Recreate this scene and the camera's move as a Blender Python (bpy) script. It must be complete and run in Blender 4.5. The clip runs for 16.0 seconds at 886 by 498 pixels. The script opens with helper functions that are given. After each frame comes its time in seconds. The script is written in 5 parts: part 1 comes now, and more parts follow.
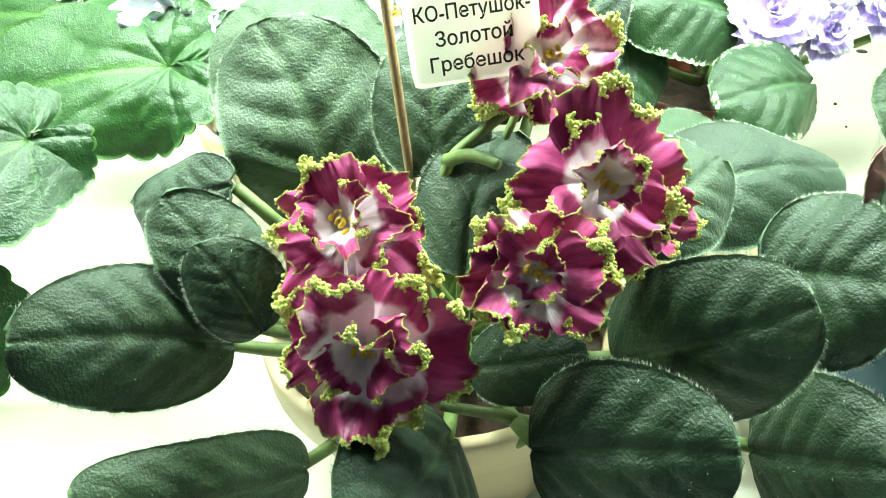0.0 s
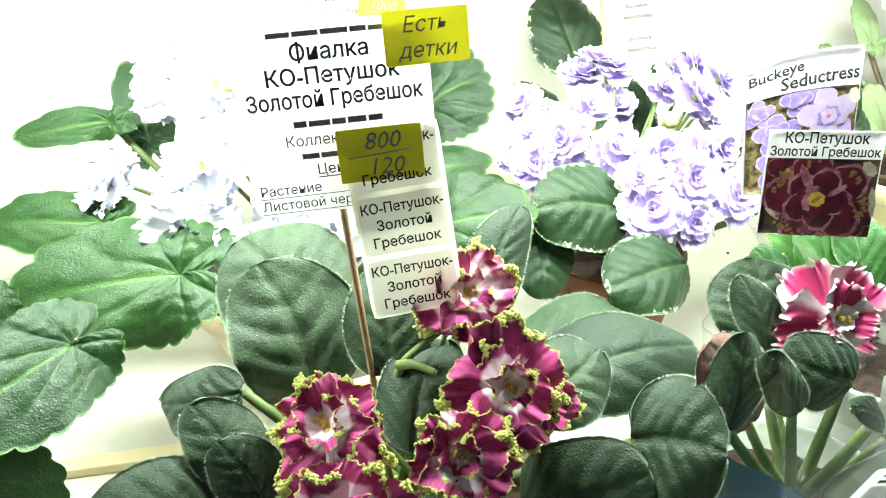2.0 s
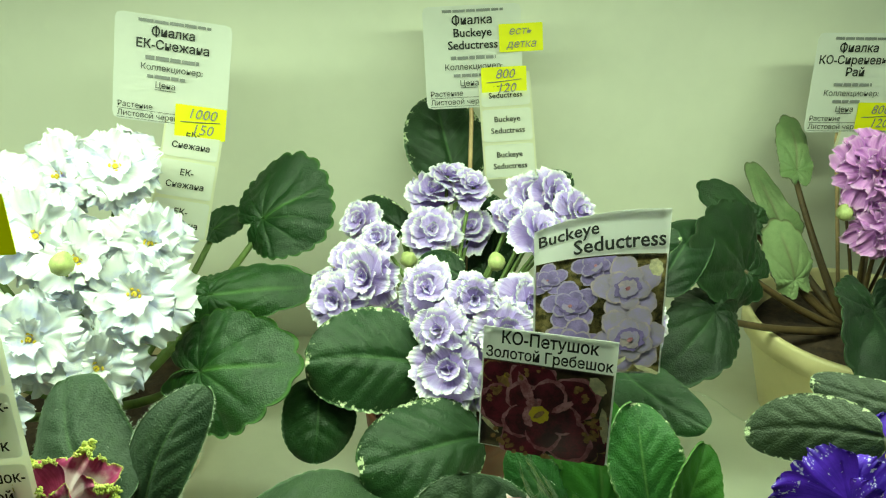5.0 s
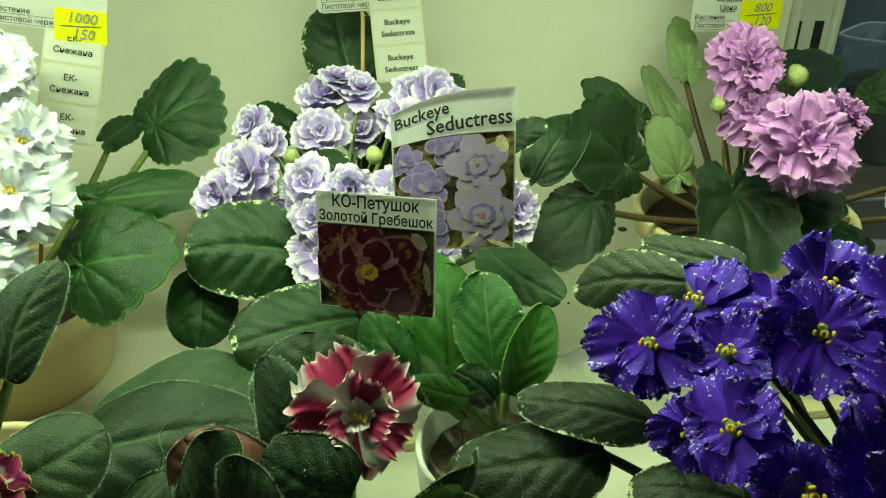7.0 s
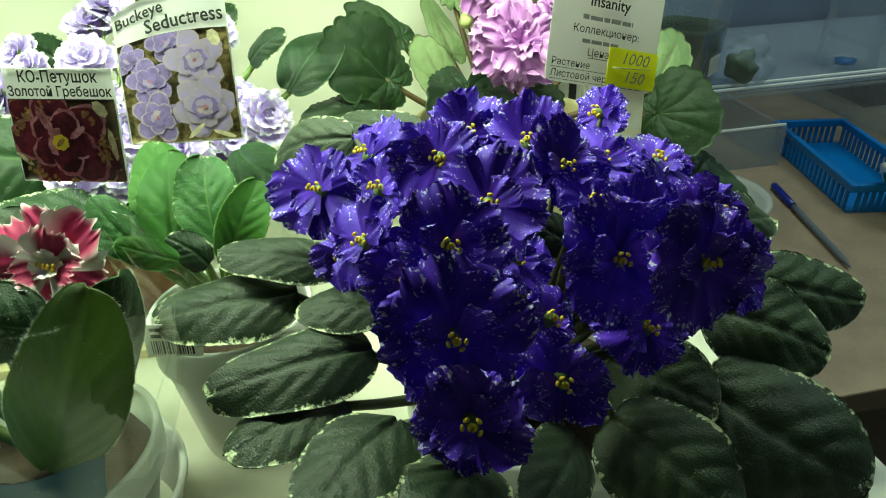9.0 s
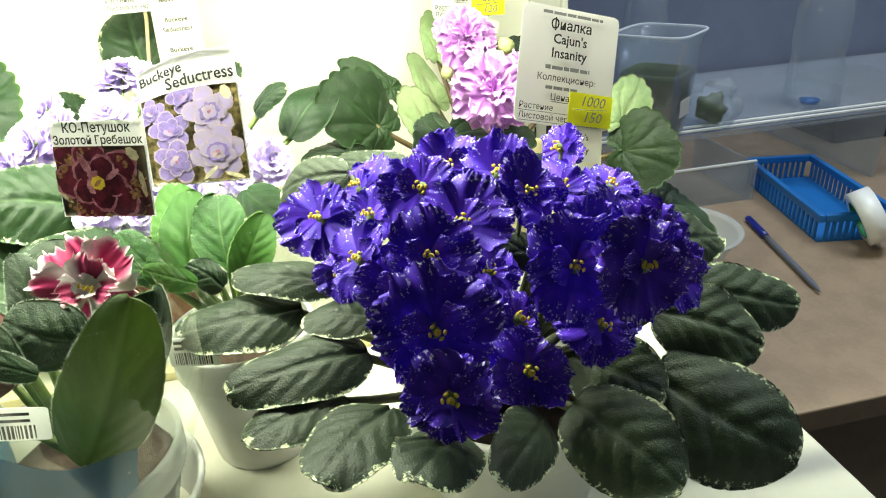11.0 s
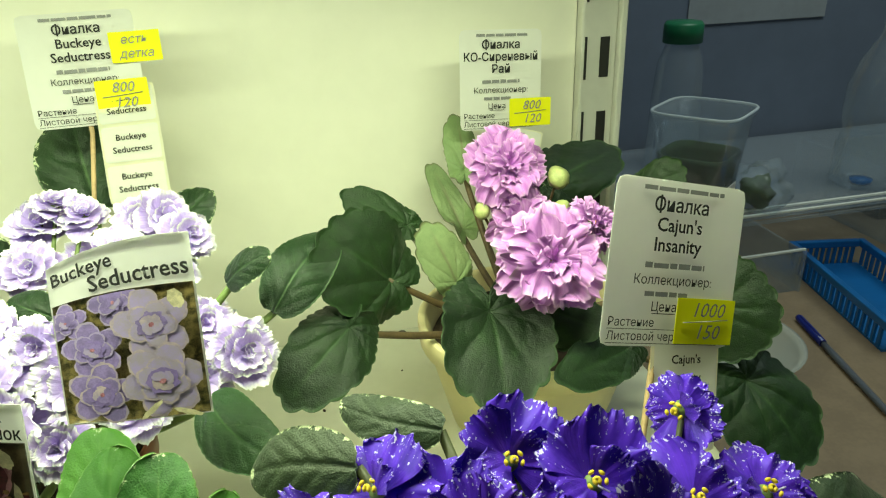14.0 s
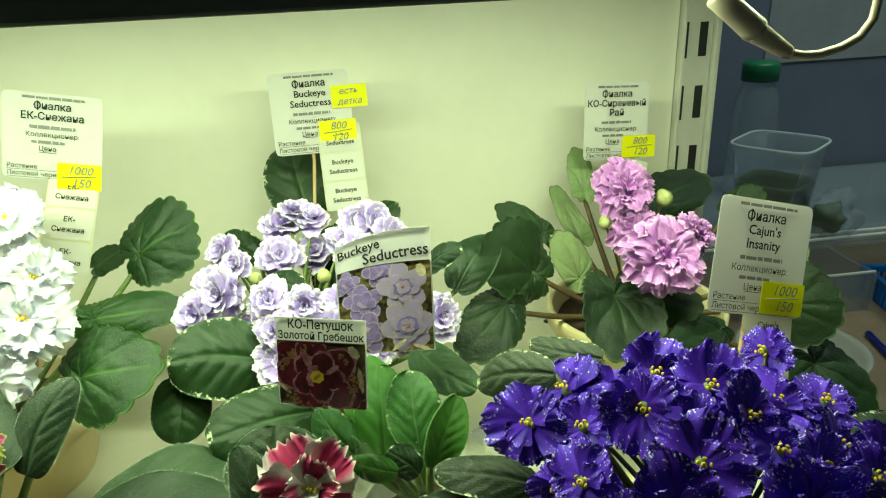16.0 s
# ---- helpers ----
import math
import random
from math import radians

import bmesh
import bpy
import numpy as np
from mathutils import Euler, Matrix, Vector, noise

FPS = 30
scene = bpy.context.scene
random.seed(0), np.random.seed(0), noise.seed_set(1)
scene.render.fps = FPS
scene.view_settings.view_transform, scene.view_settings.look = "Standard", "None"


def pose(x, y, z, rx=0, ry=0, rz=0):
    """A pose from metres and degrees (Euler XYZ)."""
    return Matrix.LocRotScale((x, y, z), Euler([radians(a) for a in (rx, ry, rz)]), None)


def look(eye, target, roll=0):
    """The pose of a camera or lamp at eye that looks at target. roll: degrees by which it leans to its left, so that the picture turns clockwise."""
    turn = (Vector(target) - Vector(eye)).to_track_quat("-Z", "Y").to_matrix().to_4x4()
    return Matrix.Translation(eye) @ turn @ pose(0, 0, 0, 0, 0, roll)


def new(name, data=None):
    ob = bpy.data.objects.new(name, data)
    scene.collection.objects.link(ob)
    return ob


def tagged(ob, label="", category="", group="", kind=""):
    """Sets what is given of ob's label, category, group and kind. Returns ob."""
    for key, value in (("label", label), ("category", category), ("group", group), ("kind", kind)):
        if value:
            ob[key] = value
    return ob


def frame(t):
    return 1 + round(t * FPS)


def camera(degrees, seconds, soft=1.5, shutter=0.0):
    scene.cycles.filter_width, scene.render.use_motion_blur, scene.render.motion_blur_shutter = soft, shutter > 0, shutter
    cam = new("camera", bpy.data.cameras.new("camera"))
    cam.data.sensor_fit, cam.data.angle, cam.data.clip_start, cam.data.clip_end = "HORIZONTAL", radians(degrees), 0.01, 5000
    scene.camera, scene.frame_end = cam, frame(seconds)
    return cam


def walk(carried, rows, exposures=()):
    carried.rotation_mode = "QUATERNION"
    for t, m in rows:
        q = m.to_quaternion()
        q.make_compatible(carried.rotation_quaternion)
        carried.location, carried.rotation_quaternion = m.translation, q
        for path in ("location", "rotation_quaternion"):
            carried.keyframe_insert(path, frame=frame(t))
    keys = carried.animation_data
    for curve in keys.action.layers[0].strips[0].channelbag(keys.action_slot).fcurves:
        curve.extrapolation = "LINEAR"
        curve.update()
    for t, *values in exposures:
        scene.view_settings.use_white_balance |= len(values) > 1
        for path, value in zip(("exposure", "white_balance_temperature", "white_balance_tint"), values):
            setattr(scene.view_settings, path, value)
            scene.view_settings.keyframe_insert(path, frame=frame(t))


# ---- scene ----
cam = camera(65.9, 16.0, soft=1.15)
PATH = [
    (0, (-0.138, -0.077, 0.195), (-0.066, 1.528, -0.996), -3.6),
    (0.5, (-0.136, -0.078, 0.2), (-0.034, 1.557, -0.946), -3.1),
    (1, (-0.14, -0.088, 0.209), (0.021, 1.578, -0.886), -2.7),
    (1.5, (-0.155, -0.107, 0.232), (0.039, 1.602, -0.787), -3.3),
    (2, (-0.134, -0.116, 0.256), (0.074, 1.634, -0.691), -3.1),
    (2.5, (-0.069, -0.101, 0.275), (0.153, 1.664, -0.639), -2.0),
    (3, (-0.029, -0.094, 0.279), (0.123, 1.708, -0.576), -2.3),
    (3.5, (-0.003, -0.084, 0.279), (0.085, 1.736, -0.544), -1.9),
    (6, (0.011, -0.069, 0.275), (0.036, 1.726, -0.606), -1.7),
    (6.5, (0.027, -0.077, 0.268), (0.077, 1.695, -0.658), -1.9),
    (7, (0.049, -0.095, 0.259), (0.143, 1.647, -0.719), -2.3),
    (7.5, (0.078, -0.11, 0.244), (0.23, 1.604, -0.774), -2.5),
    (8, (0.101, -0.12, 0.232), (0.318, 1.572, -0.812), -2.5),
    (8.5, (0.118, -0.13, 0.226), (0.402, 1.552, -0.818), -2.3),
    (9, (0.124, -0.156, 0.23), (0.45, 1.537, -0.783), -2.2),
    (11.5, (0.12, -0.197, 0.245), (0.478, 1.564, -0.633), -3.5),
    (12, (0.122, -0.175, 0.255), (0.465, 1.594, -0.612), -3.2),
    (12.5, (0.123, -0.14, 0.264), (0.458, 1.64, -0.584), -2.9),
    (13, (0.13, -0.105, 0.273), (0.471, 1.681, -0.561), -2.5),
    (13.5, (0.131, -0.074, 0.271), (0.492, 1.711, -0.557), -2.3),
    (14, (0.133, -0.06, 0.27), (0.516, 1.718, -0.561), -2.2),
    (14.5, (0.134, -0.06, 0.273), (0.524, 1.72, -0.552), -2.2),
    (15, (0.13, -0.07, 0.277), (0.483, 1.725, -0.531), -2.7),
    (15.5, (0.107, -0.102, 0.287), (0.376, 1.716, -0.503), -3.0),
    (16, (0.062, -0.16, 0.305), (0.279, 1.676, -0.457), -2.8),
]
# exposure follows the phone's metering: bright, darker, bright again
EXPOSURES = [
    (0.0, 1.30, 5600, 4), (1.0, 1.18, 5600, 14), (2.0, 0.92, 5700, 18), (2.5, 0.65, 5600, 14), (3.5, 0.10, 5700, -2), (5.8, -1.08, 7100, -30),
    (7.0, -0.98, 7300, -30), (8.5, -0.25, 6700, -26), (9.2, 0.0, 6500, -14), (11.3, 0.80, 6600, 10), (12.5, 0.60, 6800, 8), (13.5, -0.1, 7200, -4), (14.5, -0.42, 7300, -15),
    (15.2, -0.42, 7400, -16), (16.0, -0.5, 7300, -20),
]
walk(cam, [(t, look(eye, target, roll)) for t, eye, target, roll in PATH], EXPOSURES)

# ---------------------------------------------------------------- light
world = bpy.data.worlds.new("world")
scene.world = world
world.use_nodes = True
world.node_tree.nodes["Background"].inputs[0].default_value = (0.55, 0.68, 0.9, 1)
world.node_tree.nodes["Background"].inputs[1].default_value = 0.05


def area_lamp(name, m, sx, sy, watts, colour):
    data = bpy.data.lights.new(name, "AREA")
    data.shape, data.size, data.size_y, data.energy, data.color = "RECTANGLE", sx, sy, watts, colour
    ob = new(name, data)
    ob.matrix_world = m
    return ob


area_lamp("shelf_tube_light", pose(-0.06, 0.155, 0.312, 0, 0, 0), 0.74, 0.03, 3.75, (0.94, 1.0, 0.78))
# unseen bluish fill added overhead to brighten the table side; no fitting modelled
area_lamp("room_fill_light", pose(0.95, 0.28, 1.52, 0, 0, 0), 1.2, 0.6, 17.0, (0.8, 0.9, 1.0))

# ---------------------------------------------------------------- materials


def node_mat(name):
    m = bpy.data.materials.new(name)
    m.use_nodes = True
    nt = m.node_tree
    return m, nt, nt.nodes["Principled BSDF"]


def link(nt, a, b):
    nt.links.new(a, b)


def math_node(nt, op, a, b=None, c=None):
    n = nt.nodes.new("ShaderNodeMath")
    n.operation = op
    for i, v in enumerate((a, b, c)):
        if v is None:
            continue
        if isinstance(v, (int, float)):
            n.inputs[i].default_value = v
        else:
            link(nt, v, n.inputs[i])
    return n.outputs[0]


def ramp(nt, fac, lo, hi):
    """Smooth 0..1 step of fac between lo and hi."""
    n = nt.nodes.new("ShaderNodeMapRange")
    n.interpolation_type = "SMOOTHSTEP"
    link(nt, fac, n.inputs[0])
    n.inputs[1].default_value, n.inputs[2].default_value = lo, hi
    return n.outputs[0]


def mix(nt, fac, a, b):
    n = nt.nodes.new("ShaderNodeMix")
    n.data_type = "RGBA"
    for sock, v in ((n.inputs[0], fac), (n.inputs[6], a), (n.inputs[7], b)):
        if isinstance(v, (int, float)):
            sock.default_value = v
        elif isinstance(v, tuple):
            sock.default_value = (*v, 1)
        else:
            link(nt, v, sock)
    return n.outputs[2]


def noise_tex(nt, scale, detail=3.0, coord="Object", stretch=None, rough=0.55, w=None):
    tc = nt.nodes.new("ShaderNodeTexCoord")
    n = nt.nodes.new("ShaderNodeTexNoise")
    n.inputs["Scale"].default_value, n.inputs["Detail"].default_value = scale, detail
    n.inputs["Roughness"].default_value = rough
    if w is not None:
        n.noise_dimensions = "4D"
        link(nt, w, n.inputs["W"])
    src = tc.outputs[coord]
    if stretch:
        mp = nt.nodes.new("ShaderNodeMapping")
        mp.inputs["Scale"].default_value = stretch
        link(nt, src, mp.inputs[0])
        src = mp.outputs[0]
    link(nt, src, n.inputs["Vector"])
    return n.outputs["Fac"]


def bump(nt, bsdf, height, strength, distance):
    b = nt.nodes.new("ShaderNodeBump")
    b.inputs["Strength"].default_value, b.inputs["Distance"].default_value = strength, distance
    link(nt, height, b.inputs["Height"])
    link(nt, b.outputs[0], bsdf.inputs["Normal"])


def uv(nt):
    tc = nt.nodes.new("ShaderNodeTexCoord")
    s = nt.nodes.new("ShaderNodeSeparateXYZ")
    link(nt, tc.outputs["UV"], s.inputs[0])
    return s.outputs[0], s.outputs[1]


def per_object(nt):
    return nt.nodes.new("ShaderNodeObjectInfo").outputs["Random"]


def plain_mat(name, colour, rough=0.5, grain=0.0, scale=60.0, metal=0.0, bumpiness=0.0, spec=0.5, colour2=None):
    m, nt, b = node_mat(name)
    b.inputs["Roughness"].default_value, b.inputs["Metallic"].default_value = rough, metal
    b.inputs["Specular IOR Level"].default_value = spec
    n1, n2 = noise_tex(nt, scale, 4), noise_tex(nt, scale * 7, 3)
    both = math_node(nt, "ADD", math_node(nt, "MULTIPLY", n1, 0.7), math_node(nt, "MULTIPLY", n2, 0.3))
    dark = tuple(c * (1 - grain) for c in (colour2 or colour))
    link(nt, mix(nt, ramp(nt, both, 0.35, 0.65), dark, colour), b.inputs["Base Color"])
    if bumpiness:
        bump(nt, b, both, 0.4, bumpiness)
    return m


def leaf_mat(name, dark, light, vein, flecks=0.0, fuzz=0.3, gloss=0.5, fan=False):
    """Leaf blade: ribs by the blade's own coordinates (feathered, or fanning out), mottling, downy surface, pale flecks along the margin."""
    m, nt, b = node_mat(name)
    u, v = uv(nt)
    side = math_node(nt, "ABSOLUTE", math_node(nt, "SUBTRACT", math_node(nt, "MULTIPLY", v, 2.0), 1.0))
    big, fine, cell = noise_tex(nt, 60, 4), noise_tex(nt, 1500, 2), noise_tex(nt, 240, 3)
    tone = math_node(nt, "ADD", math_node(nt, "MULTIPLY", big, 0.6), math_node(nt, "MULTIPLY", per_object(nt), 0.35))
    tone = math_node(nt, "ADD", tone, math_node(nt, "MULTIPLY", cell, 0.3))
    col = mix(nt, ramp(nt, tone, 0.40, 0.95), dark, light)
    if fan:
        turn = math_node(nt, "MULTIPLY", math_node(nt, "POWER", side, 0.85), 5.0 * math.pi)
        rib = math_node(nt, "MULTIPLY", math_node(nt, "ABSOLUTE", math_node(nt, "SINE", turn)), u)
        rib = math_node(nt, "MULTIPLY", ramp(nt, rib, 0.12, 0.0), ramp(nt, u, 1.0, 0.25))
        mid = math_node(nt, "MULTIPLY", ramp(nt, math_node(nt, "MULTIPLY", side, u), 0.012, 0.0), ramp(nt, u, 1.0, 0.4))
        mid = math_node(nt, "MAXIMUM", mid, ramp(nt, u, 0.10, 0.0))
        edge, rim = ramp(nt, u, 0.75, 1.0), ramp(nt, u, 0.955, 1.0)
    else:
        phase = math_node(nt, "MULTIPLY", math_node(nt, "SUBTRACT", u, math_node(nt, "MULTIPLY", side, 0.36)), 4.9 * math.pi)
        rib = ramp(nt, math_node(nt, "ABSOLUTE", math_node(nt, "SINE", phase)), 0.16, 0.0)
        rib = math_node(nt, "MULTIPLY", rib, ramp(nt, side, 1.0, 0.3))
        mid = math_node(nt, "MULTIPLY", ramp(nt, side, 0.06, 0.0), ramp(nt, u, 1.05, 0.3))
        edge = math_node(nt, "MAXIMUM", ramp(nt, side, 0.60, 1.0), ramp(nt, u, 0.80, 1.0))
        rim = math_node(nt, "MAXIMUM", ramp(nt, side, 0.95, 1.0), ramp(nt, u, 0.98, 1.0))
    vm = math_node(nt, "MAXIMUM", math_node(nt, "MULTIPLY", rib, 0.13), math_node(nt, "MULTIPLY", mid, 0.42))
    col = mix(nt, vm, col, vein)
    col = mix(nt, math_node(nt, "MULTIPLY", rim, 0.5), col, vein)
    if flecks:
        spot = noise_tex(nt, 300, 4, rough=0.75)
        mask = ramp(nt, math_node(nt, "ADD", math_node(nt, "MULTIPLY", edge, flecks), spot), 0.90, 0.98)
        col = mix(nt, mask, col, (0.58, 0.64, 0.40))
    link(nt, col, b.inputs["Base Color"])
    b.inputs["Roughness"].default_value = gloss
    b.inputs["Specular IOR Level"].default_value = 0.4
    b.inputs["Sheen Weight"].default_value = fuzz
    b.inputs["Sheen Roughness"].default_value = 0.4
    b.inputs["Sheen Tint"].default_value = (0.85, 0.95, 0.80, 1)
    bump(nt, b, math_node(nt, "ADD", fine, math_node(nt, "MULTIPLY", noise_tex(nt, 420, 3), 1.1)), 0.5, 0.0008)
    return m


def petal_mat(name, kind):
    m, nt, b = node_mat(name)
    v, u = uv(nt)  # v across, u outwards
    side = math_node(nt, "ABSOLUTE", math_node(nt, "SUBTRACT", math_node(nt, "MULTIPLY", v, 2.0), 1.0))
    rnd = per_object(nt)
    shift = math_node(nt, "MULTIPLY", rnd, 40.0)
    soft, fine = noise_tex(nt, 2.4, 3, w=shift), noise_tex(nt, 14, 3, w=shift)
    streak = noise_tex(nt, 1.0, 2, "UV", (26.0, 2.0, 1.0), w=shift)
    if kind == "burgundy":
        col = mix(nt, ramp(nt, math_node(nt, "ADD", soft, math_node(nt, "MULTIPLY", streak, 0.4)), 0.45, 0.95), (0.25, 0.010, 0.085), (0.60, 0.080, 0.29))
        pale = math_node(nt, "ADD", math_node(nt, "MULTIPLY", ramp(nt, u, 0.85, 0.15), 0.62), math_node(nt, "MULTIPLY", rnd, 0.50))
        pale = ramp(nt, math_node(nt, "ADD", pale, math_node(nt, "MULTIPLY", soft, 0.80)), 0.86, 1.06)
        col = mix(nt, pale, col, (0.92, 0.82, 0.86))
        col = mix(nt, ramp(nt, math_node(nt, "ADD", u, math_node(nt, "MULTIPLY", fine, 0.12)), 1.03, 1.12), mix(nt, ramp(nt, u, 0.95, 1.0), col, (0.50, 0.26, 0.14)), (0.60, 0.64, 0.16))
        rough = 0.55
    elif kind == "white":
        col = mix(nt, ramp(nt, math_node(nt, "ADD", soft, math_node(nt, "MULTIPLY", rnd, 0.25)), 0.55, 0.95), (0.80, 0.81, 0.83), (0.52, 0.52, 0.80))
        col = mix(nt, ramp(nt, u, 0.22, 0.02), col, (0.45, 0.38, 0.75))
        rough = 0.6
    elif kind == "lavender":
        col = mix(nt, ramp(nt, math_node(nt, "ADD", math_node(nt, "MULTIPLY", soft, 0.5), math_node(nt, "MULTIPLY", streak, 0.5)), 0.3, 0.7), (0.40, 0.27, 0.70), (0.62, 0.50, 0.84))
        col = mix(nt, ramp(nt, math_node(nt, "ADD", u, math_node(nt, "MULTIPLY", fine, 0.22)), 0.84, 1.10), col, (0.86, 0.85, 0.86))
        rough = 0.6
    elif kind == "lilac":
        col = mix(nt, ramp(nt, math_node(nt, "ADD", math_node(nt, "MULTIPLY", soft, 0.5), math_node(nt, "MULTIPLY", streak, 0.5)), 0.3, 0.75), (0.44, 0.15, 0.54), (0.70, 0.36, 0.74))
        col = mix(nt, ramp(nt, u, 0.88, 1.1), col, (0.80, 0.58, 0.80))
        rough = 0.6
    elif kind == "blue":
        col = mix(nt, ramp(nt, math_node(nt, "ADD", soft, math_node(nt, "MULTIPLY", streak, 0.3)), 0.4, 0.9), (0.036, 0.006, 0.35), (0.10, 0.019, 0.66))
        speck = ramp(nt, math_node(nt, "ADD", noise_tex(nt, 13.0, 2, stretch=(1.6, 1.0, 1.0), w=shift), math_node(nt, "MULTIPLY", u, 0.23)), 0.775, 0.84)
        col = mix(nt, math_node(nt, "MULTIPLY", speck, 0.85), col, (0.72, 0.68, 0.88))
        rough = 0.5
    else:  # crimson blotch on white
        wave = math_node(nt, "ADD", side, math_node(nt, "MULTIPLY", soft, 0.30))
        core = math_node(nt, "MULTIPLY", ramp(nt, wave, 0.92, 0.60), math_node(nt, "MULTIPLY", ramp(nt, u, 0.14, 0.30), ramp(nt, math_node(nt, "ADD", u, math_node(nt, "MULTIPLY", soft, 0.2)), 1.16, 0.98)))
        col = mix(nt, core, (0.86, 0.80, 0.80), (0.44, 0.030, 0.13))
        col = mix(nt, ramp(nt, math_node(nt, "ADD", u, math_node(nt, "MULTIPLY", fine, 0.2)), 1.12, 1.2), col, (0.72, 0.34, 0.42))
        rough = 0.55
    link(nt, col, b.inputs["Base Color"])
    b.inputs["Roughness"].default_value = rough
    b.inputs["Specular IOR Level"].default_value = 0.3
    b.inputs["Sheen Weight"].default_value = 0.08
    if kind in ("white", "lavender", "lilac", "striped"):
        b.inputs["Subsurface Weight"].default_value = 0.12
        b.inputs["Subsurface Radius"].default_value = (0.002, 0.0015, 0.0015)
    bump(nt, b, math_node(nt, "ADD", streak, fine), 0.25, 0.0006)
    return m


def clear_plastic(name, tint=(0.97, 0.99, 0.97), rough=0.06, veil=0.0, gloss=0.4):
    m, nt, b = node_mat(name)
    out = nt.nodes["Material Output"]
    tr, gl, mx, fr = (nt.nodes.new("ShaderNode" + k) for k in ("BsdfTransparent", "BsdfGlossy", "MixShader", "Fresnel"))
    tr.inputs[0].default_value = (*tint, 1)
    gl.inputs["Roughness"].default_value = rough
    fr.inputs[0].default_value = 1.4
    link(nt, math_node(nt, "MULTIPLY", fr.outputs[0], gloss), mx.inputs[0])
    link(nt, tr.outputs[0], mx.inputs[1])
    link(nt, gl.outputs[0], mx.inputs[2])
    last = mx
    if veil:  # milky plastic
        df, mv = nt.nodes.new("ShaderNodeBsdfDiffuse"), nt.nodes.new("ShaderNodeMixShader")
        df.inputs[0].default_value = (*tint, 1)
        mv.inputs[0].default_value = veil
        link(nt, mx.outputs[0], mv.inputs[1])
        link(nt, df.outputs[0], mv.inputs[2])
        last = mv
    link(nt, last.outputs[0], out.inputs[0])
    nt.nodes.remove(b)
    return m


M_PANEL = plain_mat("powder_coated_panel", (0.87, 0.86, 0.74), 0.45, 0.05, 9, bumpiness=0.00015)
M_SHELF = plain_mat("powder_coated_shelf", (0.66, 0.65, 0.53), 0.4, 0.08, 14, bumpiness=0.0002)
M_RAIL = plain_mat("rail_paint", (0.66, 0.66, 0.60), 0.4, 0.08, 20)
M_DARK = plain_mat("dark_slot", (0.02, 0.02, 0.02), 0.8, 0.3)
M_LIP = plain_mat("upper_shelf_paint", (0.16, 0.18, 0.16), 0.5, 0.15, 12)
M_CREAM = plain_mat("cream_plastic", (0.78, 0.68, 0.38), 0.38, 0.06, 25)
M_IVORY = plain_mat("ivory_plastic", (0.74, 0.60, 0.36), 0.4, 0.08, 25)
M_BROWN = plain_mat("brown_plastic", (0.20, 0.055, 0.025), 0.45, 0.15, 25)
M_WHITEP = plain_mat("white_plastic", (0.80, 0.80, 0.76), 0.35, 0.05, 25)
M_SOIL = plain_mat("potting_soil", (0.055, 0.032, 0.018), 0.95, 0.6, 220, bumpiness=0.003)
M_STEM = plain_mat("green_stem", (0.18, 0.26, 0.07), 0.55, 0.35, 120, bumpiness=0.0004)
M_STEMR = plain_mat("reddish_stem", (0.13, 0.085, 0.035), 0.55, 0.4, 120, bumpiness=0.0004)
M_ANTHER = plain_mat("yellow_anther", (0.75, 0.55, 0.04), 0.5, 0.25, 300)
M_BUD = plain_mat("green_bud", (0.50, 0.55, 0.22), 0.55, 0.3, 200)


def paper_mat(name, colour, through_light):
    """Thin paper: matt, and lets some light from behind shine through."""
    m = plain_mat(name, colour, 0.7, 0.05, 40)
    nt = m.node_tree
    b, out = nt.nodes["Principled BSDF"], nt.nodes["Material Output"]
    tl, mx = nt.nodes.new("ShaderNodeBsdfTranslucent"), nt.nodes.new("ShaderNodeMixShader")
    tl.inputs[0].default_value = (*colour, 1)
    mx.inputs[0].default_value = through_light
    link(nt, b.outputs[0], mx.inputs[1])
    link(nt, tl.outputs[0], mx.inputs[2])
    link(nt, mx.outputs[0], out.inputs[0])
    return m


M_PAPER = paper_mat("white_paper", (0.88, 0.88, 0.86), 0.6)
M_STICKER = paper_mat("sticker_paper", (0.90, 0.88, 0.72), 0.65)
M_NOTE = paper_mat("yellow_note_paper", (0.88, 0.86, 0.02), 0.3)
M_INK = plain_mat("black_ink", (0.012, 0.012, 0.012), 0.8, 0.2)
M_GREYINK = plain_mat("grey_ink", (0.22, 0.22, 0.22), 0.7, 0.2)
M_WOOD = plain_mat("bamboo_stick", (0.52, 0.36, 0.18), 0.6, 0.35, 90)
M_TABLE = plain_mat("beige_table_laminate", (0.30, 0.215, 0.14), 0.5, 0.2, 30)
M_BLUE = plain_mat("blue_basket_plastic", (0.012, 0.14, 0.42), 0.35, 0.1, 25)
M_PENB = plain_mat("blue_pen_plastic", (0.01, 0.02, 0.22), 0.3, 0.1, 25)
M_PENG = plain_mat("grey_pen_plastic", (0.12, 0.13, 0.16), 0.3, 0.1, 25)
M_WALLB = plain_mat("blue_grey_wall", (0.16, 0.19, 0.27), 0.8, 0.15, 4, bumpiness=0.001)
M_SHEET = plain_mat("grey_sheet", (0.34, 0.36, 0.40), 0.8, 0.12, 12)
M_ROOM = plain_mat("room_wall_paint", (0.45, 0.46, 0.46), 0.9, 0.1, 3)
M_FLOOR = plain_mat("room_floor", (0.20, 0.18, 0.16), 0.6, 0.2, 6)
M_CABLE = plain_mat("cream_cable", (0.42, 0.37, 0.27), 0.45, 0.12, 60)
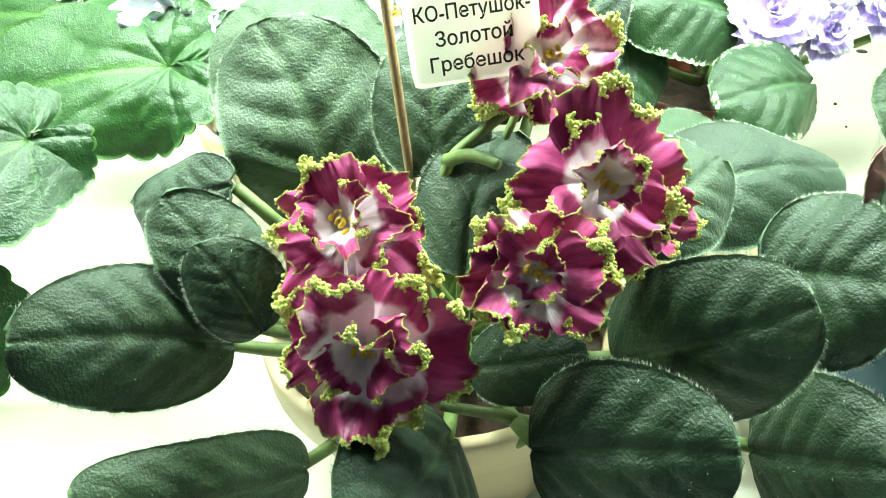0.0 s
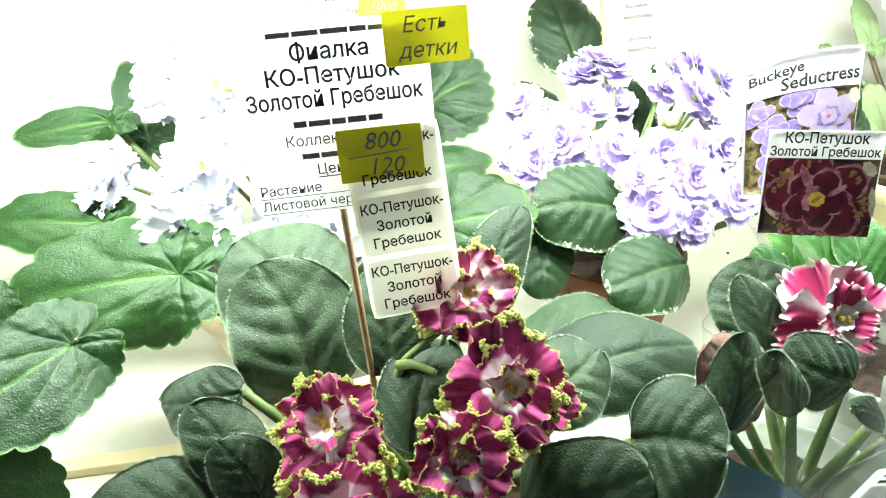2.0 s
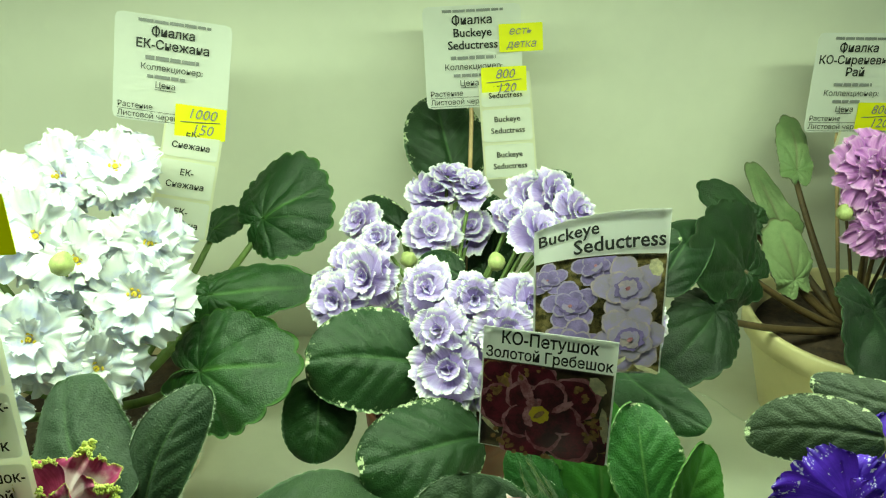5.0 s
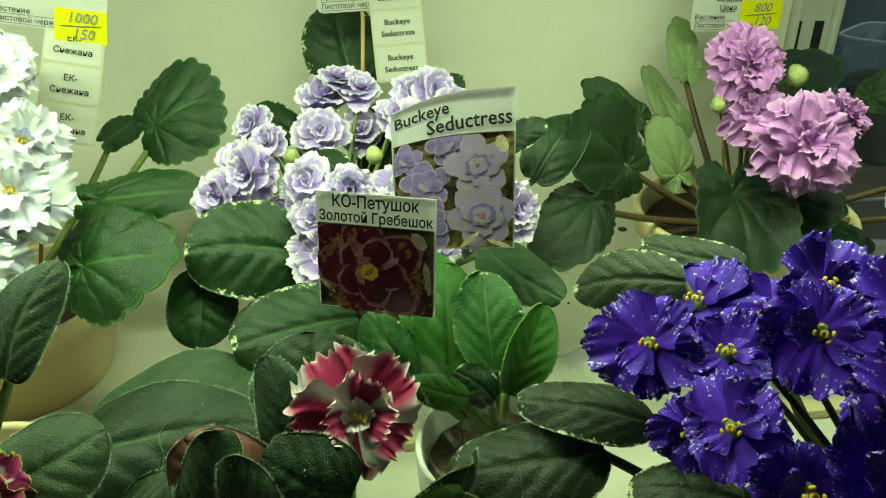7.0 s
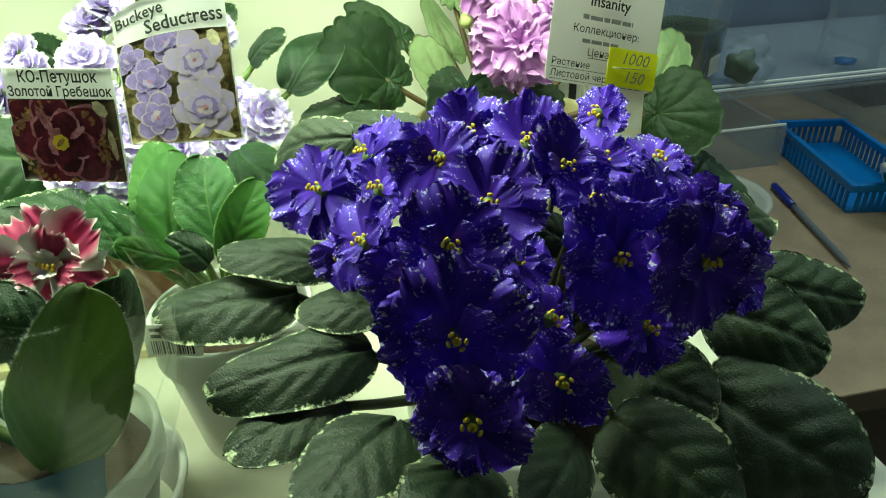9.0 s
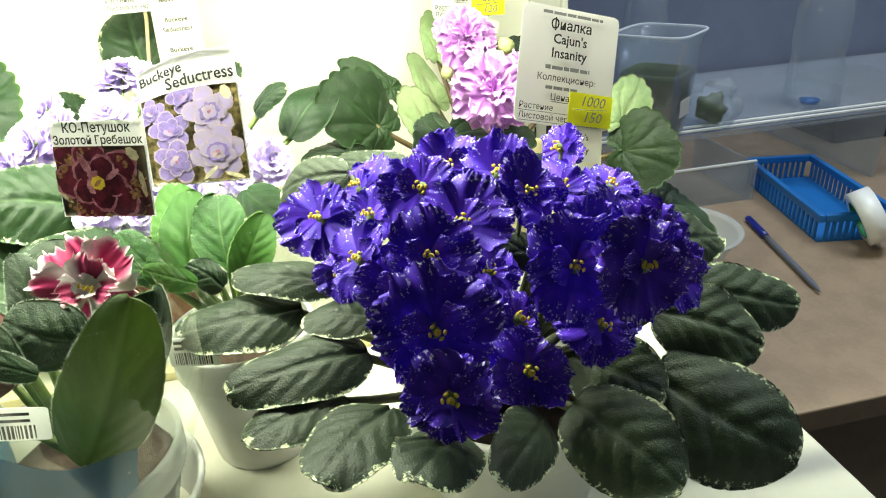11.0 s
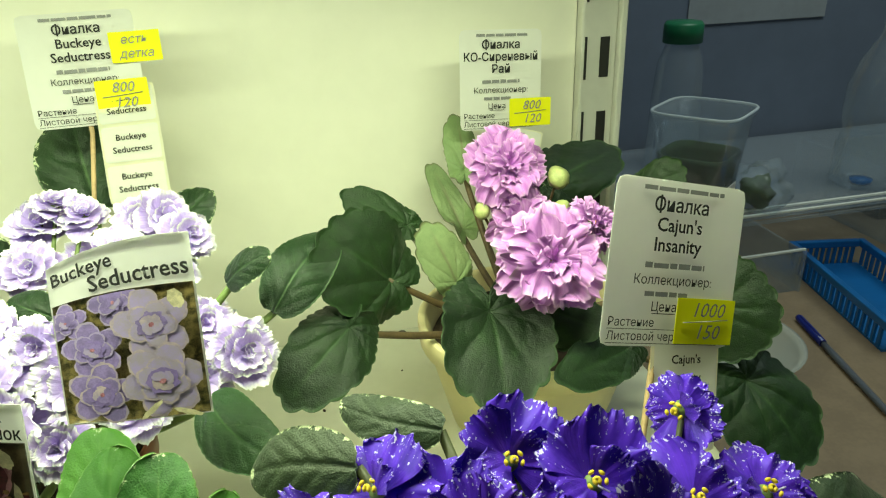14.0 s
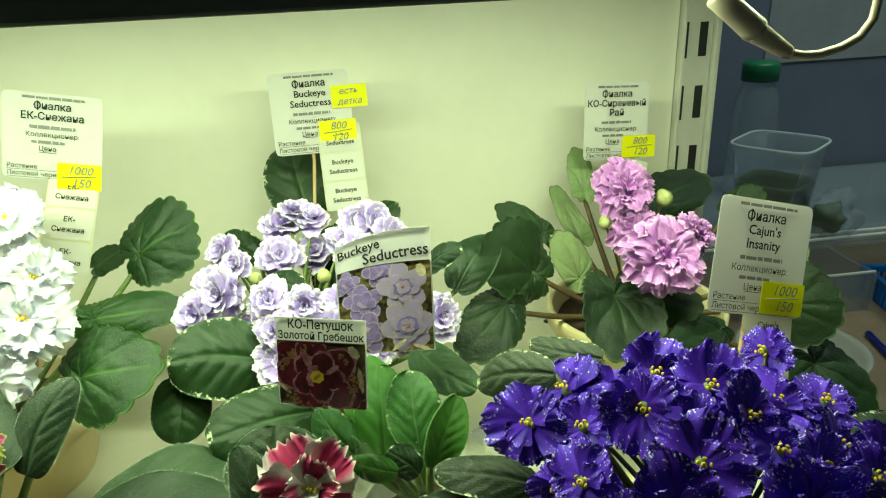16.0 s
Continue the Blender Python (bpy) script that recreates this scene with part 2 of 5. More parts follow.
M_GREENC = plain_mat("green_cap", (0.02, 0.18, 0.08), 0.4, 0.1)
M_CLEAR = clear_plastic("clear_film", gloss=0.18)
M_BLUEFILM = clear_plastic("blue_tinted_film", (0.16, 0.34, 0.52), 0.1, 0.35, 0.2)
M_MILKY = clear_plastic("milky_plastic", (0.86, 0.88, 0.86), 0.2, 0.26)
M_TUBP = clear_plastic("tub_plastic", (0.90, 0.94, 0.98), 0.12, 0.10)
M_TUBRIM = clear_plastic("thick_clear_rim", (0.90, 0.94, 0.98), 0.12, 0.45)
M_LED, _nt, _b = node_mat("led_diffuser")
_b.inputs["Emission Color"].default_value, _b.inputs["Emission Strength"].default_value = (0.95, 1.0, 0.8, 1), 6.0
M_MOSS = plain_mat("moss_in_water", (0.05, 0.09, 0.03), 0.8, 0.5, 90, bumpiness=0.002)

L_FUZZY = leaf_mat("leaf_downy_dark", (0.014, 0.036, 0.013), (0.042, 0.078, 0.030), (0.13, 0.22, 0.09), fuzz=0.20)
L_BRIGHT = leaf_mat("leaf_bright", (0.009, 0.036, 0.006), (0.026, 0.078, 0.013), (0.12, 0.25, 0.05), fuzz=0.04, gloss=0.36, fan=True)
L_VARI = leaf_mat("leaf_white_margin", (0.006, 0.022, 0.005), (0.019, 0.052, 0.013), (0.10, 0.20, 0.06), flecks=0.40, fuzz=0.06, gloss=0.42)
L_LEAFC = leaf_mat("leaf_plain_green", (0.007, 0.026, 0.006), (0.022, 0.060, 0.015), (0.10, 0.20, 0.06), flecks=0.16, fuzz=0.06, gloss=0.42)
L_DARK = leaf_mat("leaf_deep_green", (0.004, 0.016, 0.003), (0.015, 0.044, 0.008), (0.040, 0.090, 0.025), fuzz=0.10, fan=True)
L_BLUE = leaf_mat("leaf_olive_dark", (0.013, 0.026, 0.010), (0.036, 0.056, 0.024), (0.035, 0.058, 0.024), flecks=0.42, fuzz=0.12, gloss=0.45)
L_YOUNG = leaf_mat("leaf_young", (0.035, 0.13, 0.016), (0.10, 0.26, 0.040), (0.24, 0.40, 0.12), flecks=0.34, fuzz=0.1)
L_MID = leaf_mat("leaf_fresh_green", (0.016, 0.070, 0.010), (0.048, 0.150, 0.026), (0.20, 0.34, 0.10), flecks=0.36, fuzz=0.08)
U_PALE = plain_mat("leaf_underside_pale", (0.22, 0.30, 0.15), 0.6, 0.3, 120)
L_MURK = leaf_mat("leaf_behind_film", (0.030, 0.070, 0.016), (0.085, 0.150, 0.035), (0.16, 0.20, 0.08), fuzz=0.1, gloss=0.35)


def glow_through(m, share, colour):
    """A thin leaf lets light from behind shine through."""
    nt = m.node_tree
    b, out = nt.nodes["Principled BSDF"], nt.nodes["Material Output"]
    tl, mx = nt.nodes.new("ShaderNodeBsdfTranslucent"), nt.nodes.new("ShaderNodeMixShader")
    tl.inputs[0].default_value = (*colour, 1)
    mx.inputs[0].default_value = share
    link(nt, b.outputs[0], mx.inputs[1])
    link(nt, tl.outputs[0], mx.inputs[2])
    link(nt, mx.outputs[0], out.inputs[0])


glow_through(L_MURK, 0.28, (0.34, 0.46, 0.10))
glow_through(L_YOUNG, 0.35, (0.30, 0.50, 0.08))
M_STEMD = plain_mat("dark_stem", (0.085, 0.095, 0.035), 0.55, 0.35, 120, bumpiness=0.0004)
M_HAIR = plain_mat("leaf_hair", (0.55, 0.62, 0.50), 0.5, 0.1)
U_PALE_V = leaf_mat("leaf_underside_veined", (0.17, 0.25, 0.10), (0.28, 0.36, 0.17), (0.16, 0.10, 0.07), fuzz=0.1, fan=True)
U_RED = plain_mat("leaf_underside_red", (0.28, 0.13, 0.10), 0.6, 0.35, 120)
P_BURG, P_WHITE, P_LAV = petal_mat("petal_burgundy", "burgundy"), petal_mat("petal_white", "white"), petal_mat("petal_lavender", "lavender")
P_LILAC, P_BLUE, P_STRIPE = petal_mat("petal_lilac", "lilac"), petal_mat("petal_blue", "blue"), petal_mat("petal_striped", "striped")
P_PALE = plain_mat("petal_pale_pink", (0.86, 0.78, 0.80), 0.6, 0.12, 300)

# ---------------------------------------------------------------- mesh helpers
UP = Vector((0, 0, 1))


def part(name, bm, material, parent=None, label="", smooth=True):
    me = bpy.data.meshes.new(name)
    bm.to_mesh(me)
    bm.free()
    return mesh_part(name, me, material, parent, label, smooth)


def mesh_part(name, me, material, parent=None, label="", smooth=True):
    if material is not None and not me.materials:
        for mm in material if isinstance(material, tuple) else (material,):
            me.materials.append(mm)
    if smooth:
        me.polygons.foreach_set("use_smooth", [True] * len(me.polygons))
    ob = new(name, me)
    if parent:
        ob.parent = parent
    return tagged(ob, label)


def thing(name, m, label, category, group="", kind=""):
    ob = new(name)
    ob.empty_display_size = 0.01
    ob.matrix_world = m
    return tagged(ob, label, category, group, kind)


def box(x0, y0, z0, x1, y1, z1, bevel=0.0):
    bm = bmesh.new()
    bmesh.ops.create_cube(bm, size=1, matrix=Matrix.Translation(((x0 + x1) / 2, (y0 + y1) / 2, (z0 + z1) / 2)) @ Matrix.Diagonal((x1 - x0, y1 - y0, z1 - z0, 1)))
    if bevel:
        bmesh.ops.bevel(bm, geom=bm.edges[:], offset=bevel, segments=2, affect="EDGES", profile=0.5)
    return bm


def lathe(profile, seg=40, wobble=0.0):
    """Surface of revolution from (radius, height) pairs."""
    bm = bmesh.new()
    rows = []
    for r, z in profile:
        rows.append([bm.verts.new(((r + wobble * math.sin(3 * a)) * math.cos(a), r * math.sin(a), z)) for a in (2 * math.pi * i / seg for i in range(seg))] if r > 1e-6 else [bm.verts.new((0, 0, z))])
    for p, q in zip(rows, rows[1:]):
        for i in range(seg):
            j = (i + 1) % seg
            f = [p[i % len(p)], p[j % len(p)], q[j % len(q)], q[i % len(q)]]
            f = list(dict.fromkeys(f))
            if len(f) > 2:
                bm.faces.new(f)
    return bm


def tube(points, r0, r1, seg=8):
    """Tapered round tube along points, closed at both ends."""
    bm = bmesh.new()
    pts = [Vector(p) for p in points]
    rings, ref = [], None
    for i, p in enumerate(pts):
        d = (pts[min(i + 1, len(pts) - 1)] - pts[max(i - 1, 0)]).normalized()
        ref = d.orthogonal() if ref is None else (ref - d * ref.dot(d))
        ref.normalize()
        side = d.cross(ref)
        r = r0 + (r1 - r0) * i / (len(pts) - 1)
        rings.append([bm.verts.new(p + r * (math.cos(a) * ref + math.sin(a) * side)) for a in (2 * math.pi * k / seg for k in range(seg))])
    for p, q in zip(rings, rings[1:]):
        for k in range(seg):
            bm.faces.new((p[k], p[(k + 1) % seg], q[(k + 1) % seg], q[k]))
    bm.faces.new(rings[0][::-1])
    bm.faces.new(rings[-1])
    return bm


def bend(a, b, lift, n=9, sag=Vector((0, 0, 1))):
    a, b = Vector(a), Vector(b)
    return [a.lerp(b, i / (n - 1)) + sag * lift * math.sin(math.pi * i / (n - 1)) for i in range(n)]


def grid_mesh(fn, nu, nv, thick=0.0, uvfn=None):
    """A sheet fn(u, v) -> point for u in 0..1 and v in -1..1; with thick, a closed sheet whose lower side has material 1."""
    us, vs = [i / nu for i in range(nu + 1)], [2 * j / nv - 1 for j in range(nv + 1)]
    pts = [[Vector(fn(a, b)) for b in vs] for a in us]
    verts, faces, mats, uvs = [], [], [], []
    flat = [p for row in pts for p in row]
    verts += flat
    w = nv + 1
    for i in range(nu):
        for j in range(nv):
            faces.append((i * w + j, (i + 1) * w + j, (i + 1) * w + j + 1, i * w + j + 1))
            mats.append(0)
    if thick:
        n0 = len(flat)
        for i in range(nu + 1):
            for j in range(nv + 1):
                a = pts[min(i + 1, nu)][j] - pts[max(i - 1, 0)][j]
                b = pts[i][min(j + 1, nv)] - pts[i][max(j - 1, 0)]
                n = b.cross(a)
                n = n.normalized() if n.length > 1e-12 else Vector((0, 0, 1))
                verts.append(pts[i][j] + n * thick)
        for i in range(nu):
            for j in range(nv):
                faces.append((n0 + i * w + j, n0 + i * w + j + 1, n0 + (i + 1) * w + j + 1, n0 + (i + 1) * w + j))
                mats.append(1)
        ring = [j for j in range(w)] + [i * w + nv for i in range(1, nu + 1)] + [nu * w + j for j in range(nv - 1, -1, -1)] + [i * w for i in range(nu - 1, 0, -1)]
        for a, b in zip(ring, ring[1:] + ring[:1]):
            faces.append((b, a, n0 + a, n0 + b))
            mats.append(0)
    me = bpy.data.meshes.new("sheet")
    me.from_pydata(verts, [], faces)
    me.polygons.foreach_set("material_index", mats)
    lay = me.uv_layers.new(name="UVMap")
    for loop in me.loops:
        k = loop.vertex_index % len(flat)
        a, b = us[k // w], (vs[k % w] + 1) / 2
        lay.data[loop.index].uv = uvfn(a, b) if uvfn else (a, b)
    return me


def lettering(text, size, x, y, z, material, parent, align="CENTER", bold=0.0, slant=0.0, most=None):
    cu = bpy.data.curves.new("lettering", "FONT")
    cu.body, cu.size, cu.align_x, cu.align_y, cu.offset, cu.shear = text, size, align, "CENTER", bold * size, slant
    cu.resolution_u = 2
    ob = bpy.data.objects.new("lettering", cu)
    scene.collection.objects.link(ob)
    me = bpy.data.meshes.new_from_object(ob.evaluated_get(bpy.context.evaluated_depsgraph_get()))
    bpy.data.objects.remove(ob)
    bpy.data.curves.remove(cu)
    me.materials.clear()
    if most and me.vertices:
        wide = max(v.co.x for v in me.vertices) - min(v.co.x for v in me.vertices)
        if wide > most:
            me.transform(Matrix.Diagonal((most / wide, min(1.0, 1.15 * most / wide), 1, 1)))
    t = mesh_part("lettering", me, material, parent, smooth=False)
    t.location = (x, y, z)
    return t


def bar(x0, y0, x1, y1, z, material, parent):
    return part("printed_bar", box(x0, y0, z, x1, y1, z + 0.00004), material, parent, smooth=False)


def name_bars(x0, x1, y, half, z, parent):
    """Short grey bars in place of a line of small print."""
    rnd, x = random.Random(int(x1 * 99999)), x0
    while x < x1:
        e = min(x + rnd.uniform(0.003, 0.008), x1)
        bar(x, y - half, e, y + half * rnd.uniform(0.7, 1.0), z, M_GREYINK, parent)
        x = e + 0.0006


# ---------------------------------------------------------------- plant parts


def leaf_mesh(length, width, seed, cup, arch, teeth):
    """An ovate blade along +y: toothed margin, pillows between the arched side ribs and a sunken midrib."""
    rnd = random.Random(seed)
    p, q, ph = rnd.uniform(0.78, 0.92), rnd.uniform(0.36, 0.43), rnd.uniform(0, 6)
    skew, twist, wave = rnd.uniform(-0.07, 0.07), rnd.uniform(-0.3, 0.3), rnd.uniform(0.5, 1.5)
    ribs, lean = rnd.uniform(4.4, 5.4), rnd.uniform(0.46, 0.58)
    count = 25

    def fn(u, v):
        half = width / 2 * max(math.sin(math.pi * (0.985 * u + 0.012) ** p), 0.0) ** q
        tooth = teeth * (abs(math.sin(u * math.pi * count / 2 + ph)) ** 0.6 - 0.5) * max(0.0, abs(v) - 0.7) / 0.3
        half *= 1 + 0.055 * tooth
        x = half * v + skew * length * math.sin(math.pi * u)
        y = length * u
        av = abs(v)
        wob = 0.22 * noise.noise(Vector((x * 55, y * 55, seed)))
        rib = (u - lean * av ** 1.25 * (1 - 0.45 * u)) * ribs + wob + (0.23 if v > 0 else 0.0)
        fade = (1 - av ** 4) * math.sin(math.pi * min(u * 1.02, 1)) ** 0.6 * min(1.0, av * 5 + 0.1)
        pillow = abs(math.sin(math.pi * rib)) ** 0.8 - 0.6
        cross = abs(math.sin(math.pi * (av * 3.1 + 2.0 * wob + 0.4 * rib))) ** 0.6 - 0.6
        z = arch * length * math.sin(math.pi * u * 0.9) + cup * half * v * v + 0.027 * width * pillow * fade + 0.006 * width * cross * fade
        z -= 0.055 * width * math.exp(-((v / 0.09) ** 2)) * (1 - 0.8 * u)
        z += 0.05 * width * wave * v * v * math.sin(u * 8 + ph + 1.7 * v) + twist * half * v * u * 0.6
        z += 0.014 * width * tooth * math.sin(u * 31 + ph)
        z += width * 0.06 * noise.noise(Vector((x * 35, y * 35, seed * 1.7)))
        return x, y, z

    return grid_mesh(fn, 64, 26, thick=-0.0007), fn


def round_leaf_mesh(length, width, seed, cup, arch, teeth):
    """A rounded heart-shaped blade: the ribs fan out from the stalk's joint, the margin is scalloped and wavy."""
    rnd = random.Random(seed)
    ph = [rnd.uniform(0, 6.28) for _ in range(5)]
    back = length * rnd.uniform(0.30, 0.42)
    a, b = width / 2, (length + back) / 2
    c = length - b
    count, wave, notch = rnd.choice((23, 25, 27)), rnd.uniform(0.6, 1.3), rnd.uniform(0.5, 0.8)
    size = (length + width) / 2

    def fn(u, v):
        th = math.pi * v
        dx, dy = math.sin(th), math.cos(th)
        qa, qb, qc = (dx / a) ** 2 + (dy / b) ** 2, -2 * dy * c / b ** 2, (c / b) ** 2 - 1
        r = (-qb + math.sqrt(max(qb * qb - 4 * qa * qc, 0))) / (2 * qa)
        r *= 1 - notch * math.exp(-(((math.pi - abs(th)) / 0.26) ** 2))
        r *= 1 + 0.045 * math.sin(2.3 * th + ph[0]) + 0.025 * math.sin(5 * th + ph[1])
        scallop = abs(math.sin(count * th / 2 + ph[2])) ** 0.7 - 0.5
        r *= 1 + 0.060 * teeth * scallop * u ** 6
        x, y = r * u * dx, r * u * dy
        fan = abs(v) ** 0.85 * 5.0 + 0.35 * noise.noise(Vector((x * 45, y * 45, seed)))
        pillow = abs(math.sin(math.pi * fan)) ** 0.5 - 0.62
        cross = abs(math.sin(math.pi * (u * 4.2 + 0.5 * math.sin(math.pi * fan)))) ** 0.6 - 0.6
        fade = min(1.0, u * 2.2) * (1 - u ** 6)
        z = size * (0.030 * pillow * fade + 0.013 * cross * fade)
        z += cup * size * 0.32 * u * u * dx * dx - 0.05 * size * (1 - min(1.0, u * 3))
        z += arch * length * math.sin(math.pi * 0.5 * (y / length + 0.4))
        z += size * 0.050 * wave * u ** 2.5 * (math.sin(3 * th + ph[3]) + 0.7 * math.sin(5 * th + ph[4]))
        z += size * 0.018 * u ** 6 * scallop * math.sin(7 * th)
        z += size * 0.07 * noise.noise(Vector((x * 30, y * 30, seed * 1.7)))
        return x, y, z

    return grid_mesh(fn, 20, 150, thick=-0.0007), fn


def margin_hairs(fn, seed, count=600):
    """Fine pale hairs standing off the margin and the blade, as thin slivers."""
    rnd = random.Random(seed)
    verts, faces = [], []
    for i in range(count):
        edge = i < count * 0.95
        u = rnd.uniform(0.03, 0.98)
        v = rnd.choice((-1, 1)) if edge else rnd.uniform(-0.95, 0.95)
        p = Vector(fn(u, v))
        out = (p - Vector(fn(u, v * 0.9))).normalized() if edge else Vector((rnd.uniform(-0.6, 0.6), rnd.uniform(-0.6, 0.6), 1)).normalized()
        out = (out + Vector((rnd.uniform(-0.5, 0.5), rnd.uniform(-0.2, 0.7), rnd.uniform(-0.1, 0.6)))).normalized()
        side = out.cross(Vector((rnd.uniform(-1, 1), rnd.uniform(-1, 1), rnd.uniform(-1, 1)))).normalized() * 0.000065
        tip = p + out * rnd.uniform(0.0006, 0.0014)
        k = len(verts)
        verts += [p + side, p - side, tip]
        faces.append((k, k + 1, k + 2))
    me = bpy.data.meshes.new("leaf_hairs")
    me.from_pydata(verts, [], faces)
    me.materials.append(M_HAIR)
    return me


def leaf_frame(base, tip, face):
    b, t = Vector(base), Vector(tip)
    y = (t - b).normalized()
    z = Vector(face)
    z = (z - y * z.dot(y)).normalized()
    x = y.cross(z)
    m = Matrix((x, y, z)).transposed().to_4x4()
    m.translation = b
    return m


class Plant:
    """A potted plant: an Empty at the pot's foot with pot, soil, leaves, stems and flowers as its parts."""

    count = 0

    def __init__(self, name, foot, label, crown, blade, under, stem, teeth=1.0, lobed=False, hairy=False, group="potted african violets"):
        self.root = thing(name, Matrix.Translation(foot), label, "potted plant", group)
        self.foot, self.crown = Vector(foot), Vector(crown)
        self.blade, self.under, self.stem = blade, under, stem
        self.teeth, self.lobed, self.hairy = teeth, lobed, hairy
        Plant.count += 1
        self.seed = 100 * Plant.count

    def leaf(self, base, tip, width, cup=-0.25, arch=0.10, teeth=None, face=(0, -0.72, 0.70), under=None, blade=None, stalk=True):
        self.seed += 1
        length = (Vector(tip) - Vector(base)).length
        build = round_leaf_mesh if self.lobed else leaf_mesh
        me, fn = build(length, width, self.seed, cup, arch, self.teeth if teeth is None else teeth)
        ob = mesh_part("leaf", me, (blade or self.blade, under or self.under), self.root)
        ob.matrix_local = Matrix.Translation(-self.foot) @ leaf_frame(base, tip, face)
        if self.hairy:
            tagged(mesh_part("leaf_hairs", margin_hairs(fn, self.seed), None, ob, smooth=False), kind="stuff")
        if stalk:
            a, b = self.crown, Vector(base) + (Vector(tip) - Vector(base)) * 0.04 - leaf_frame(base, tip, face).col[2].to_3d() * 0.0032
            away = Vector((b.x - a.x, b.y - a.y, 0))
            start = a + away * 0.12
            mid = start.lerp(b, 0.55) + Vector((0, 0, -0.006))
            pts = [start.lerp(mid, k / 5).lerp(mid.lerp(b, k / 5), k / 5) - self.foot for k in range(6)]
            part("leaf_stalk", tube(pts, 0.0026, 0.0017, 7), self.stem, self.root)
        return ob

    def pot(self, radius, height, material, band=0.013, soil=True, label=""):
        prof = [(0, 0), (radius * 0.70, 0), (radius * 0.72, 0.002), (radius * 0.93, height - band - 0.003), (radius * 0.94, height - band - 0.001), (radius, height - band), (radius * 1.01, height - 0.001), (radius * 0.995, height), (radius * 0.95, height), (radius * 0.94, height - 0.002), (radius * 0.88, height - 0.02), (radius * 0.8, height * 0.4), (0, height * 0.4)]
        pot = part("pot", lathe(prof, 48), material, self.root, label)
        if soil:
            self.soil(radius * 0.885, height - 0.014)
        return pot

    def soil(self, radius, z):
        rnd = random.Random(self.seed)
        bm = lathe([(0, 0.004), (radius * 0.3, 0.003), (radius * 0.6, 0.002), (radius * 0.85, 0.001), (radius, 0), (radius * 0.97, -0.012), (0, -0.012)], 36)
        for v in bm.verts:
            v.co.z += z + 0.003 * noise.noise(v.co * 160) + rnd.uniform(-0.0006, 0.0006)
        part("soil", bm, M_SOIL, self.root)

    def bloom(self, kind, at, size, face=None, spin=0.0, stalk=True):
        self.seed += 1
        rnd = random.Random(self.seed)
        at = Vector(at)
        if face is None:
            out = Vector((at.x - self.crown.x, at.y - self.crown.y - 0.03, 0))
            face = Vector((0, -0.55, 0.62)) + out * 7 + Vector((rnd.uniform(-0.3, 0.3), rnd.uniform(-0.2, 0.2), rnd.uniform(-0.2, 0.2)))
        z = Vector(face).normalized()
        x = Vector((1, 0, 0)) - z * z.x
        x.normalize()
        m = Matrix((x, z.cross(x), z)).transposed().to_4x4() @ Matrix.Rotation(spin + rnd.uniform(-0.4, 0.4), 4, "Z")
        m.translation = at - self.foot
        k = BLOOMS[kind]
        flower = mesh_part("flower", HEART_MESH, None, self.root)
        flower.matrix_local = m
        s = size / 2
        for count, reach, tilt, lift in k["whorls"]:
            for i in range(count):
                a = 2 * math.pi * (i + rnd.uniform(-0.12, 0.12)) / count + reach * 3
                p = mesh_part("petal", rnd.choice(k["inner"] if "inner" in k and reach < 0.6 else k["petals"]), None, flower)
                p.matrix_local = Matrix.Translation((0, 0, lift * s)) @ Matrix.Rotation(a, 4, "Z") @ Matrix.Rotation(radians(tilt + rnd.uniform(-12, 12)), 4, "X") @ Matrix.Diagonal((s * reach * rnd.uniform(0.84, 1.12),) * 3 + (1,)) @ Matrix.Rotation(rnd.uniform(-0.15, 0.15), 4, "Y")
        for i in range(k["anthers"]):
            an = mesh_part("anther", ANTHER_MESH, None, flower)
            a = 2.6 * i + rnd.uniform(0, 1)
            an.matrix_local = Matrix.Translation((0.0016 * math.cos(a), 0.0016 * math.sin(a), 0.12 * s + 0.0016)) @ Matrix.Rotation(a, 4, "Z")
        if k["anthers"] and rnd.random() < 0.7:
            e = Vector((rnd.uniform(-1, 1), rnd.uniform(-1, 1), 1.2)).normalized() * 0.0065
            part("pistil", tube([(0, 0, 0.001), e * 0.5, e], 0.0004, 0.0003, 6), PISTIL[kind], flower)
        if stalk:
            c = self.crown + Vector((rnd.uniform(-0.006, 0.006), rnd.uniform(-0.006, 0.006), 0.004))
            end = at - z * 0.001
            mid = c.lerp(end, 0.6) + Vector((0, 0.004, 0.012))
            pts = [c.lerp(mid, i / 7).lerp(mid.lerp(end, i / 7), i / 7) - self.foot for i in range(8)]
            part("flower_stalk", tube(pts, 0.0015, 0.0009, 7), self.stem, self.root)

    def stalk(self, *points, r0=0.0019, r1=0.0012):
        """A visible flower stem through the given points, smoothed."""
        pts = [Vector(p) - self.foot for p in points]
        fine = []
        for i in range(len(pts) - 1):
            a, b = pts[i], pts[i + 1]
            ta = (pts[i + 1] - pts[max(i - 1, 0)]) / 2
            tb = (pts[min(i + 2, len(pts) - 1)] - pts[i]) / 2
            for k in range(6):
                s = k / 6
                fine.append(a * (2 * s**3 - 3 * s**2 + 1) + ta * (s**3 - 2 * s**2 + s) + b * (3 * s**2 - 2 * s**3) + tb * (s**3 - s**2))
        fine.append(pts[-1])
        part("flower_stalk", tube(fine, r0, r1, 9), self.stem, self.root)

